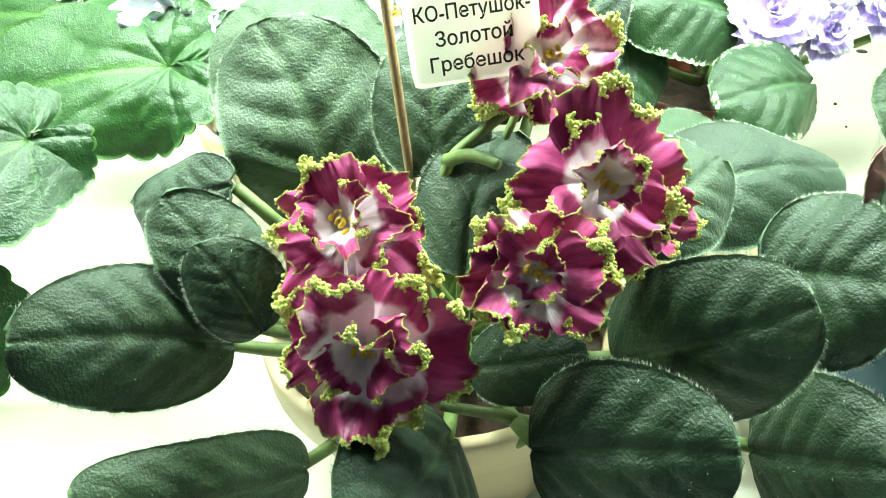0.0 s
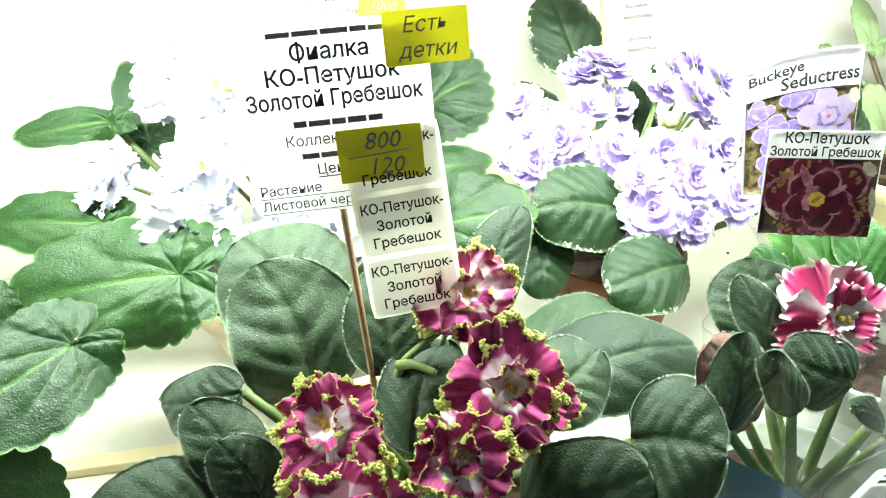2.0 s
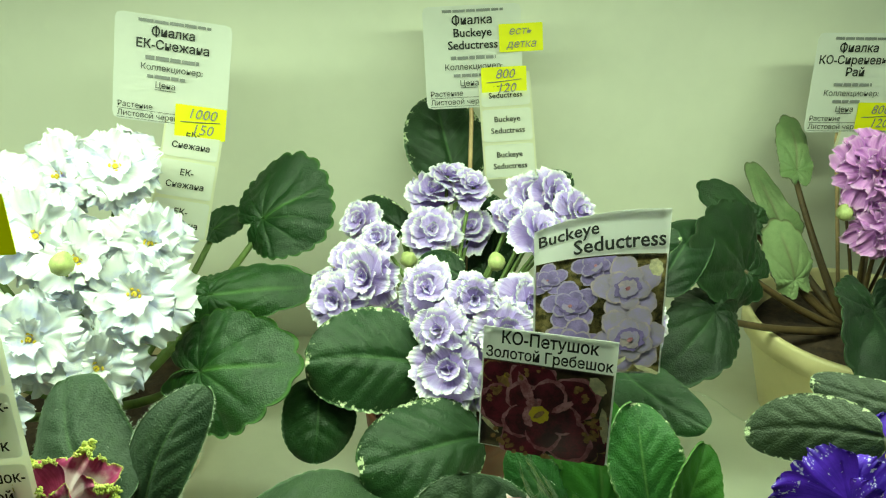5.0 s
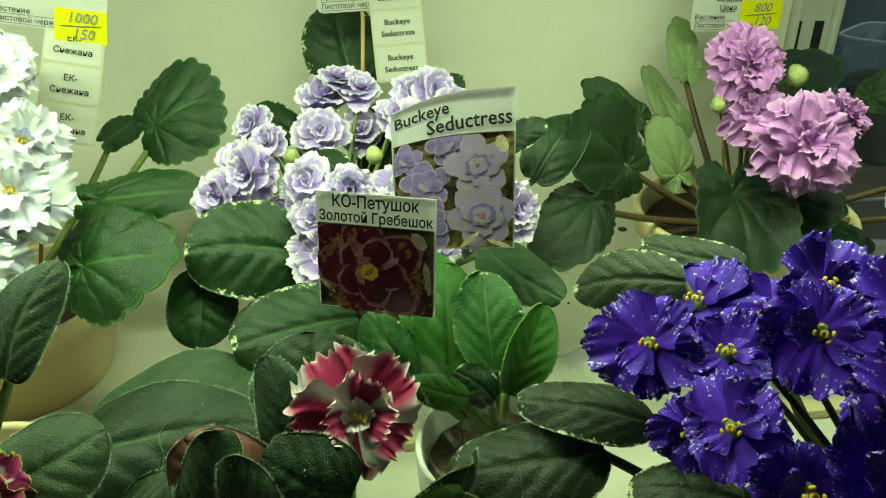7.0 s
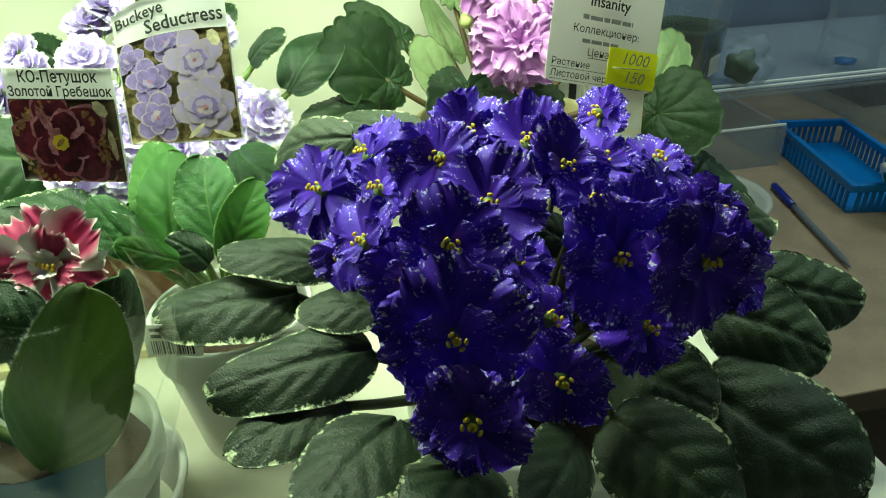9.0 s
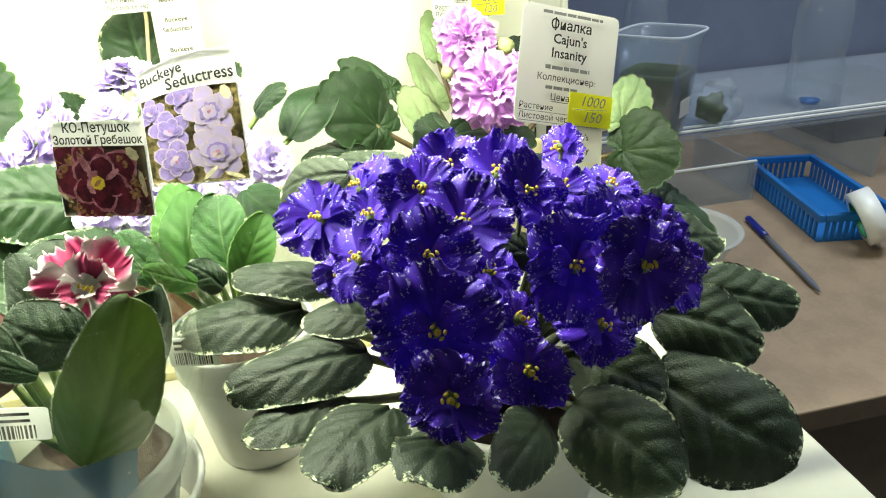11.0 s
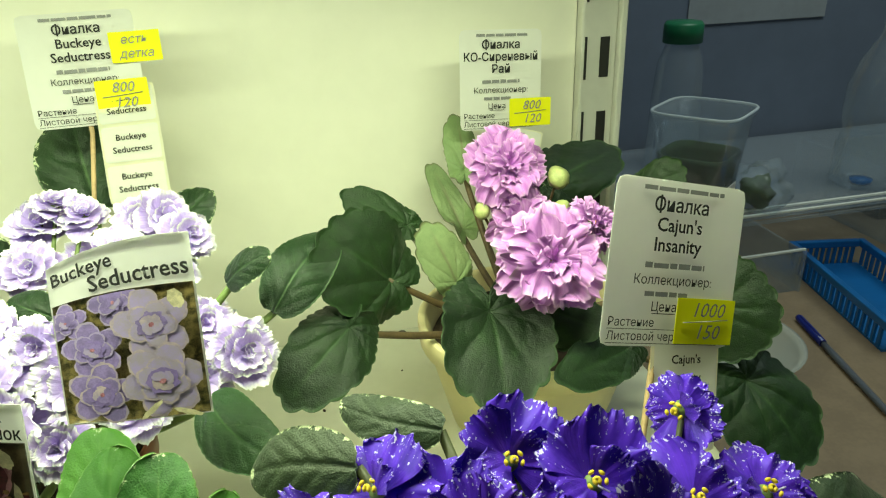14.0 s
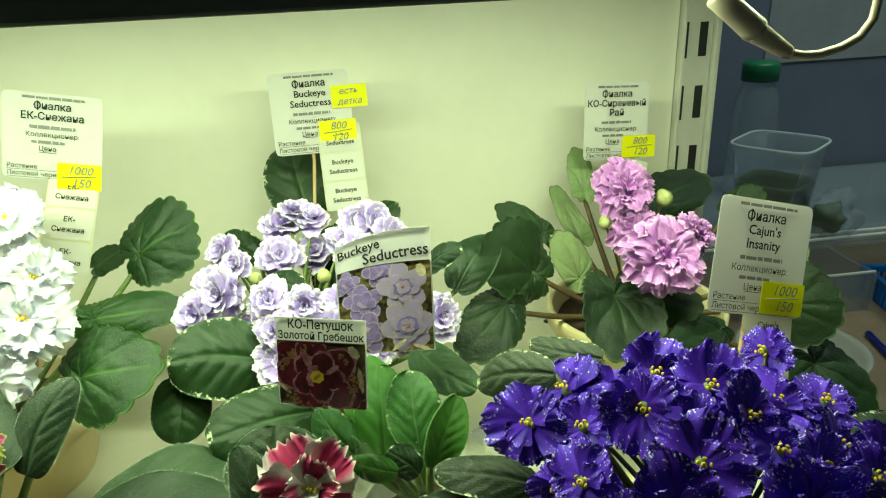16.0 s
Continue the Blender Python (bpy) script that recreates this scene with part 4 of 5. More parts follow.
plant_d.leaf((0.3450, 0.2350, 0.0760), (0.3760, 0.2150, 0.0800), 0.0601, face=(0.2, -0.9, 0.4))
plant_d.leaf((0.3640, 0.2150, 0.0360), (0.3860, 0.1850, -0.0020), 0.0601, face=(0.2, -0.9, 0.4))
plant_d.leaf((0.2790, 0.2000, 0.0810), (0.2310, 0.1700, 0.0910), 0.0259)
plant_d.leaf((0.349, 0.25, 0.092), (0.373, 0.27, 0.115), 0.034, blade=U_PALE_V)
plant_d.bloom("lilac", (0.240, 0.270, 0.158), 0.046, (0.05, -0.85, 0.45))
plant_d.bloom("lilac", (0.245, 0.258, 0.131), 0.038, (0.0, -0.9, 0.2))
plant_d.bloom("lilac", (0.236, 0.197, 0.137), 0.052, (0.0, -0.85, 0.5))
plant_d.bloom("lilac", (0.262, 0.212, 0.146), 0.030, (0.5, -0.7, 0.5))
plant_d.bud((0.224, 0.262, 0.138), 0.008)
plant_d.bud((0.266, 0.262, 0.152), 0.011)
plant_d.bud((0.262, 0.246, 0.142), 0.007)

# blue violet in front
plant_e = Plant("potted_violet", (0.195, 0.035, -0.0045), "large violet with dark blue white-flecked flowers over olive leaves", (0.196, 0.035, 0.058), L_BLUE, U_PALE, M_STEMD, teeth=0.3)
plant_e.pot(0.050, 0.062, M_WHITEP)
plant_e.leaf((0.1100, 0.0700, 0.0860), (0.0580, 0.0660, 0.0820), 0.0327, face=(0, -0.30, 0.95))
plant_e.leaf((0.1270, 0.0720, 0.0930), (0.0820, 0.0820, 0.0970), 0.0224, face=(0, -0.30, 0.95))
plant_e.leaf((0.1410, 0.0360, 0.0950), (0.1100, 0.0460, 0.0920), 0.0215, face=(0, -0.30, 0.95))
plant_e.leaf((0.1340, 0.0300, 0.0840), (0.0800, 0.0180, 0.0830), 0.0299, face=(0, -0.30, 0.95))
plant_e.leaf((0.1220, 0.0180, 0.0740), (0.0860, -0.0020, 0.0760), 0.0263, face=(0, -0.30, 0.95))
plant_e.leaf((0.1380, 0.0000, 0.0790), (0.1100, -0.0350, 0.0820), 0.0318, face=(0, -0.30, 0.95))
plant_e.leaf((0.1570, -0.0200, 0.0800), (0.1360, -0.0550, 0.0950), 0.0286, face=(0, -0.30, 0.95))
plant_e.leaf((0.2780, 0.0750, 0.0850), (0.3290, 0.0920, 0.0740), 0.0313)
plant_e.leaf((0.2840, 0.0450, 0.0780), (0.3350, 0.0350, 0.0630), 0.0318)
plant_e.leaf((0.2520, 0.0200, 0.0860), (0.2900, 0.0000, 0.0730), 0.0358)
plant_e.leaf((0.2430, 0.0000, 0.0710), (0.2840, -0.0350, 0.0470), 0.0507)
plant_e.leaf((0.2130, 0.0120, 0.0770), (0.2410, -0.0120, 0.0700), 0.0351)
plant_e.leaf((0.2040, -0.0100, 0.0730), (0.2300, -0.0450, 0.0570), 0.0388)
plant_e.leaf((0.1910, -0.0150, 0.0730), (0.1630, -0.0500, 0.0830), 0.0235)
plant_e.leaf((0.2120, 0.0450, 0.1040), (0.1940, 0.0500, 0.1160), 0.0171)
plant_e.leaf((0.1660, 0.1050, 0.1320), (0.1370, 0.1280, 0.1300), 0.0165)
plant_e.leaf((0.1380, 0.0900, 0.1370), (0.1080, 0.1120, 0.1220), 0.0219)
for at, size in (((0.143, 0.087, 0.129), 0.038), ((0.124, 0.076, 0.123), 0.038), ((0.145, 0.067, 0.124), 0.030), ((0.174, 0.025, 0.135), 0.037), ((0.227, 0.064, 0.126), 0.037), ((0.213, 0.014, 0.116), 0.040),
                 ((0.232, -0.002, 0.121), 0.038), ((0.158, 0.013, 0.129), 0.034), ((0.165, 0.057, 0.138), 0.034), ((0.154, -0.011, 0.115), 0.043), ((0.147, 0.022, 0.114), 0.030), ((0.240, 0.020, 0.122), 0.032),
                 ((0.225, 0.030, 0.121), 0.030), ((0.180, 0.082, 0.136), 0.036), ((0.200, 0.070, 0.134), 0.038), ((0.250, 0.064, 0.123), 0.030), ((0.262, 0.040, 0.112), 0.032), ((0.136, 0.042, 0.118), 0.030),
                 ((0.160, 0.074, 0.130), 0.030), ((0.208, 0.052, 0.132), 0.032), ((0.214, 0.040, 0.122), 0.032), ((0.244, 0.045, 0.116), 0.032), ((0.254, 0.012, 0.106), 0.032), ((0.130, 0.052, 0.108), 0.026),
                 ((0.186, 0.052, 0.128), 0.030), ((0.154, -0.030, 0.102), 0.034), ((0.188, -0.006, 0.088), 0.030), ((0.221, 0.006, 0.093), 0.034), ((0.184, 0.030, 0.111), 0.026), ((0.190, 0.012, 0.098), 0.022)):
    plant_e.bloom("blue", at, size * 1.04)

plant_e.bloom("blue", (0.238, 0.090, 0.136), 0.028, (-0.80, -0.42, 0.30))

# small striped violet in a clear cup and sleeve
plant_f = Plant("potted_violet", (0.012, 0.048, -0.0045), "small violet with one crimson and white flower in clear cup", (0.016, 0.050, 0.044), L_FUZZY, U_PALE, M_STEM, teeth=0.35, hairy=True)
cup_f = plant_f.pot(0.041, 0.052, M_MILKY, label="cloudy clear plastic cup")
cup_f.visible_shadow = False
plant_f.leaf((0.0130, 0.0760, 0.0960), (0.0140, 0.1000, 0.1200), 0.0441)
plant_f.leaf((0.0050, 0.0660, 0.0950), (0.0000, 0.0860, 0.1220), 0.0174)
plant_f.leaf((0.0270, 0.0500, 0.0960), (0.0010, 0.0560, 0.1080), 0.0269, face=(0, -0.9, 0.4))
plant_f.leaf((0.0040, 0.0440, 0.0910), (-0.0080, 0.0520, 0.1130), 0.0150, face=(0, -0.9, 0.4))
plant_f.leaf((-0.0190, 0.0480, 0.0840), (-0.0110, 0.0600, 0.1160), 0.0195)
plant_f.leaf((0.0190, 0.0260, 0.1000), (-0.0040, 0.0180, 0.1180), 0.0096, blade=L_LEAFC)
plant_f.leaf((-0.004, 0.055, 0.078), (-0.023, 0.062, 0.112), 0.032, blade=U_RED, under=U_RED)
plant_f.leaf((0.0200, 0.0300, 0.0520), (0.0590, 0.0200, 0.1290), 0.0350, cup=-0.4, teeth=0.4, face=(0.1, -0.9, 0.35), blade=L_MURK, under=L_MURK)
plant_f.leaf((0.0440, 0.0440, 0.0660), (0.0600, 0.0340, 0.1240), 0.0260, cup=-0.6, face=(0.5, -0.8, 0.1), blade=L_LEAFC, under=L_MURK)
plant_f.bloom("striped", (0.029, 0.069, 0.109), 0.043, (0.05, -0.78, 0.58), stalk=False)
plant_f.stalk((0.018, 0.058, 0.044), (0.022, 0.082, 0.072), (0.026, 0.082, 0.096), (0.0285, 0.0715, 0.1075))
saucer = thing("plastic_cup", Matrix.Translation((0.012, 0.048, -0.0045)), "loose white plastic cup ring round the clear cup", "cup")
part("cup_wall", lathe([(0.037, 0.0), (0.0385, 0.0), (0.0445, 0.026), (0.0462, 0.027), (0.0462, 0.029), (0.0440, 0.029), (0.0428, 0.026), (0.037, 0.0)], 40), M_WHITEP, saucer)

# young plantlets in a white cup
plant_g = Plant("potted_violet", (0.080, 0.097, -0.0045), "young fresh green plantlets in a white plastic cup", (0.080, 0.104, 0.062), L_YOUNG, U_PALE, M_STEM)
plant_g.pot(0.034, 0.070, M_WHITEP, band=0.017)
plant_g.leaf((0.0610, 0.1050, 0.0860), (0.0620, 0.1400, 0.1200), 0.0282)
plant_g.leaf((0.0780, 0.1080, 0.0900), (0.0770, 0.1350, 0.1180), 0.0265, blade=L_MID, cup=0.2)
plant_g.leaf((0.0820, 0.1000, 0.0850), (0.0980, 0.1200, 0.1110), 0.0196, face=(0.4, -0.8, 0.4), cup=0.3)
plant_g.leaf((0.0760, 0.0940, 0.0880), (0.0620, 0.0970, 0.1010), 0.0145, blade=L_VARI)
plant_g.leaf((0.0480, 0.1100, 0.0880), (0.0300, 0.1250, 0.1090), 0.0201, blade=L_MID)
plant_g.leaf((0.0660, 0.0900, 0.0940), (0.0460, 0.0850, 0.1070), 0.0121)
plant_g.leaf((0.0540, 0.1200, 0.0940), (0.0560, 0.1500, 0.1210), 0.0272)


def film_sleeve(foot, r0, r1, z0, z1, lean, label, tear, blue=False):
    """A thin clear film cone round a plant, open at the top, with wavy rim."""
    root = thing("plastic_sleeve", Matrix.Translation(foot), label, "plastic sleeve")

    def fn(u, v):
        a = math.pi * v
        r = r0 + (r1 - r0) * u
        z = z0 + (z1 - z0) * u * (1 - tear * (0.5 + 0.5 * math.cos(a + 0.6)))
        r *= 1 + 0.05 * math.sin(4 * a + 3 * u) + 0.03 * math.sin(9 * a + 8 * u)
        return lean[0] * u + r * math.cos(a + math.pi / 2), lean[1] * u + 0.9 * r * math.sin(a + math.pi / 2), z

    me = grid_mesh(fn, 18, 56)
    film = mesh_part("film", me, M_CLEAR, root)
    film.visible_shadow = False
    # half-clear blue area laid just outside part of the cone
    if blue:
        def band_fn(u, v):
            a = fn(0.03 + 0.58 * u * (1 - 0.35 * (v + 1) / 2), 0.36 + 0.86 * (v + 1) / 2)
            return a[0] * 1.004, a[1] * 1.004, a[2]

        band = mesh_part("printed_band", grid_mesh(band_fn, 10, 24), M_BLUEFILM, root, "blue part of the film")
        band.visible_shadow = False
    rim = [Vector(fn(1, 2 * i / 56 - 1)) for i in range(57)]
    edge = part("film_edge", tube(rim, 0.00035, 0.00035, 5), M_CLEAR, root)
    edge.visible_shadow = False
    for s in (-0.62, 0.55):
        seam = part("film_seam", tube([Vector(fn(i / 12, s)) * 1.002 for i in range(13)], 0.0003, 0.0003, 5), M_CLEAR, root)
        seam.visible_shadow = False
    return root


film_sleeve((0.014, 0.046, 0), 0.037, 0.050, 0.030, 0.128, (0.012, 0.004), "crumpled clear plastic sleeve round the striped plant", 0.28, True)
film_sleeve((0.083, 0.100, 0), 0.034, 0.048, 0.066, 0.125, (-0.006, 0.014), "clear plastic sleeve round the green plantlets", 0.25)


# crumbs of soil on the tray
for i, (x, y, s) in enumerate(((0.160, 0.290, 0.0012), (0.152, 0.280, 0.0009), (0.172, 0.300, 0.0008), (0.130, 0.300, 0.0010), (0.168, 0.272, 0.0011), (0.185, 0.330, 0.0007), (-0.060, 0.330, 0.0008), (0.120, 0.270, 0.0008))):
    bm = bmesh.new()
    bmesh.ops.create_icosphere(bm, subdivisions=1, radius=s)
    for v in bm.verts:
        v.co *= 1 + 0.4 * noise.noise(v.co * 900 + Vector((i, 0, 0)))
    c = tagged(part("soil_crumb", bm, M_SOIL), "tiny dark crumb of soil on the tray", "soil crumb", "soil crumbs on the tray")
    c.location = (x, y, s * 0.7)


# ---------------------------------------------------------------- name tags


def tag_frame(tl, tr, bl):
    tl, tr, bl = Vector(tl), Vector(tr), Vector(bl)
    x = (tr - tl).normalized()
    y = (tl - bl)
    y = (y - x * y.dot(x)).normalized()
    m = Matrix((x, y, x.cross(y))).transposed().to_4x4()
    m.translation = bl
    return m, (tr - tl).length, (tl - bl).length


def rounded_sheet(x0, y0, x1, y1, z, r=0.003, curl=0.0, thick=0.00025):
    """A paper sheet with rounded corners, slightly bowed."""
    bm = bmesh.new()
    n = 16

    def fn(u, v):
        return x0 + (x1 - x0) * (v + 1) / 2, y0 + (y1 - y0) * u, z + curl * (v * v - 0.4)

    nu = 16
    g = [[None] * (n + 1) for _ in range(nu + 1)]
    for i in range(nu + 1):
        for j in range(n + 1):
            u, v = i / nu, 2 * j / n - 1
            p = Vector(fn(u, v))
            # pull the corners in
            for cx, sx in ((x0, 1), (x1, -1)):
                for cy, sy in ((y0, 1), (y1, -1)):
                    dx, dy = (p.x - cx) * sx, (p.y - cy) * sy
                    if dx < r and dy < r:
                        ax, ay = r - dx, r - dy
                        d = math.hypot(ax, ay)
                        m = max(ax, ay)
                        if d > 1e-9:
                            p.x, p.y = cx + sx * (r - ax * m / d), cy + sy * (r - ay * m / d)
            g[i][j] = bm.verts.new(p)
    for i in range(nu):
        for j in range(n):
            bm.faces.new((g[i][j], g[i][j + 1], g[i + 1][j + 1], g[i + 1][j]))
    if not thick:
        return bm
    ret = bmesh.ops.extrude_face_region(bm, geom=bm.faces[:])
    for v in (e for e in ret["geom"] if isinstance(e, bmesh.types.BMVert)):
        v.co.z -= thick
    bmesh.ops.recalc_face_normals(bm, faces=bm.faces[:])
    return bm


def scribble(card, text, x, y, z, size):
    """Hand-written figures in blue-black ink."""
    return lettering(text, size, x, y, z, M_GREYINK, card, slant=0.25)


def plant_tag(tl, tr, bl, title, label, strip, price, stick_to, extra_note=None, grey=1):
    """A printed card on a stick with a strip of small stickers behind it and a yellow price note."""
    m, w, h = tag_frame(tl, tr, bl)
    root = thing("plant_tag", m, label, "plant label", "name tags among the plants")
    card = part("card", rounded_sheet(0, 0, w, h, 0, 0.003, 0.0006), M_PAPER, root, smooth=False)
    z = 0.0006
    k = h / 0.057
    name_bars(w * 0.20, w * 0.82, h - 0.0030 * k, 0.0008, z, card)
    y = h - 0.0085 * k
    for text in title:
        if text.startswith("Ф"):
            t = lettering("О" + text[1:], 0.0066 * k, w / 2, y, z, M_INK, card, bold=0.016)
            x0 = w / 2 + min(v.co.x for v in t.data.vertices) + 0.0025 * k
            bar(x0 - 0.0004 * k, y - 0.0028 * k, x0 + 0.0004 * k, y + 0.0034 * k, z, M_INK, card)
        else:
            lettering(text, 0.0066 * k, w / 2, y, z, M_INK, card, bold=0.016, most=w * 0.9)
        y -= 0.0068 * k
    name_bars(w * 0.27, w * 0.73, y, 0.0010, z, card)
    y -= 0.0052 * k
    lettering("Коллекционер:", 0.0046 * k, w / 2, y, z, M_INK, card)
    y -= 0.0046 * k
    name_bars(w * 0.29, w * 0.62, y, 0.0009, z, card)
    y -= 0.0046 * k
    lettering("Цена", 0.0046 * k, w * 0.45, y, z, M_INK, card)
    bar(w * 0.36, y - 0.0024, w * 0.54, y - 0.0021, z, M_INK, card)
    lettering("Растение", 0.0042 * k, w * 0.04, 0.0082 * k, z, M_INK, card, "LEFT")
    bar(w * 0.04, 0.0059 * k, w * 0.9, 0.0061 * k, z, M_INK, card)
    lettering("Листовой черенок", 0.0042 * k, w * 0.04, 0.0034 * k, z, M_INK, card, "LEFT")
    lettering("руб.", 0.0042 * k, w * 0.80, 0.0034 * k, z, M_INK, card, "LEFT")
    bar(w * 0.04, 0.0010 * k, w * 0.9, 0.0012 * k, z, M_INK, card)
    # price note
    nx, ny = price[2], price[3]
    note = part("price_note", rounded_sheet(nx, ny, nx + 0.026, ny + 0.0165, 0.0016, 0.0003, 0.0004), M_NOTE, root, "yellow sticky price note", smooth=False)
    scribble(note, price[0], nx + 0.0135, ny + 0.0122, 0.0022, 0.0075)
    scribble(note, price[1], nx + 0.0140, ny + 0.0043, 0.0022, 0.0075)
    part("pen_line", tube([(nx + 0.003, ny + 0.0078, 0.0022), (nx + 0.013, ny + 0.0084, 0.0022), (nx + 0.023, ny + 0.0092, 0.0022)], 0.00022, 0.00018, 5), M_GREYINK, note)
    if extra_note:
        ex, ey = extra_note[2], extra_note[3]
        n2 = part("hand_note", rounded_sheet(ex, ey, ex + 0.025, ey + 0.0155, 0.0019, 0.0003, 0.0006), M_NOTE, root, "yellow sticky note with handwriting", smooth=False)
        scribble(n2, extra_note[0], ex + 0.012, ey + 0.0112, 0.0026, 0.0062)
        scribble(n2, extra_note[1], ex + 0.0125, ey + 0.0040, 0.0026, 0.0062)
    # sticker strip behind the card
    sx, top, count, lines, lean = strip
    sw, sh = 0.0305, 0.0205
    s = part("sticker_strip", rounded_sheet(sx, top - count * sh, sx + sw, top, -0.0009, 0.0015, 0.0004, 0), M_STICKER, root, "strip of small printed name stickers", smooth=False)
    for i in range(count):
        y0 = top - (i + 1) * sh
        st = part("sticker", rounded_sheet(sx + 0.0012, y0 + 0.0009, sx + sw - 0.0012, y0 + sh - 0.0009, -0.00035, 0.0015, 0.0004, 0), M_PAPER, s, smooth=False)
        step = 0.0056 if len(lines) > 2 else 0.0066
        for j, text in enumerate(lines):
            lettering(text, 0.0045, sx + sw / 2, y0 + sh / 2 + step * ((len(lines) - 1) / 2 - j), 0.0001, M_INK, s, bold=0.014, most=sw * 0.86)
    s.matrix_local = Matrix.Translation((sx, top, 0)) @ pose(0, 0, 0, lean[0], 0, lean[1]) @ Matrix.Translation((-sx, -top, 0))
    # stick
    inv = m.inverted()
    foot = inv @ Vector(stick_to)
    a = Vector((foot.x * 0.0 + w * 0.45, h * 0.6, -0.0030))
    pts = [a, Vector((w * 0.46, -0.004, -0.0024)), (Vector((w * 0.46, -0.004, -0.0024)) + foot) / 2, foot]
    part("stick", tube(pts, 0.0013, 0.0011, 8), M_WOOD, root, "thin bamboo stick")
    return root


plant_tag((-0.173, 0.090, 0.222), (-0.115, 0.090, 0.223), (-0.168, 0.083, 0.166), ["Фиалка", "КО-Петушок", "Золотой Гребешок"], "white printed name card with yellow notes on a stick",
          (0.0285, 0.024, 3, ["КО-Петушок-", "Золотой", "Гребешок"], (-6, 3)), ("800", "120", 0.0275, 0.0085), (-0.136, 0.066, 0.062), ("Есть", "детки", 0.045, 0.042))
plant_tag((-0.147, 0.295, 0.248), (-0.090, 0.295, 0.238), (-0.159, 0.285, 0.197), ["Фиалка", "ЕК-Снежана"], "white printed name card with yellow price note above the white violet",
          (0.0265, 0.004, 3, ["ЕК-", "Снежана"], (-14, -2)), ("1000", "150", 0.032, -0.005), (-0.162, 0.250, 0.060))
plant_tag((0.002, 0.340, 0.241), (0.058, 0.340, 0.242), (0.004, 0.325, 0.186), ["Фиалка", "Buckeye", "Seductress"], "white printed name card with two yellow notes behind the lavender violet",
          (0.0300, 0.019, 3, ["Buckeye", "Seductress"], (-10, 1)), ("800", "120", 0.032, 0.0055), (0.020, 0.255, 0.060), ("есть", "детка", 0.043, 0.030))
plant_tag((0.231, 0.335, 0.221), (0.281, 0.335, 0.219), (0.230, 0.328, 0.164), ["Фиалка", "КО-Сиреневый", "Рай"], "white printed name card with yellow price note above the lilac violet",
          (0.0230, 0.004, 1, ["КО-", "Сиреневый"], (-10, -14)), ("800", "120", 0.030, 0.0015), (0.252, 0.290, 0.064))
plant_tag((0.237, 0.140, 0.196), (0.291, 0.145, 0.182), (0.2245, 0.1215, 0.142), ["Фиалка", "Cajun's", "Insanity"], "white printed name card with yellow price note behind the blue violet",
          (0.0225, 0.002, 2, ["Cajun's", "Insanity"], (-4, 2)), ("1000", "150", 0.030, 0.0015), (0.205, 0.060, 0.060))


def barcode_sticker(m, w, h, label, seed):
    root = thing("barcode_label", m, label, "label")
    part("paper", rounded_sheet(0, 0, w, h, 0, 0.001, 0.0004), M_PAPER, root, smooth=False)
    rnd = random.Random(seed)
    x = w * 0.12
    while x < w * 0.86:
        t = rnd.choice((0.0003, 0.0005, 0.0008))
        part("barcode_bar", box(x, h * 0.08, 0.0004, x + t, h * 0.5, 0.00045), M_INK, root, smooth=False)
        x += t + rnd.choice((0.0004, 0.0006))
    for k in (0.64, 0.84):
        part("printed_bar", box(w * 0.14, h * k - 0.0006, 0.0004, w * 0.8, h * k + 0.0008, 0.00045), M_INK, root, smooth=False)


barcode_sticker(leaf_frame((-0.004, 0.0085, 0.0900), (-0.0005, 0.0055, 0.1050), (0.10, -0.95, 0.2)), 0.028, 0.016, "white barcode label stuck on the clear sleeve", 3)
barcode_sticker(leaf_frame((0.053, 0.0625, 0.0705), (0.053, 0.0645, 0.0825), (-0.3, -0.9, 0.3)), 0.022, 0.013, "white barcode label on the plantlet cup", 4)



# ---------------------------------------------------------------- photo cards


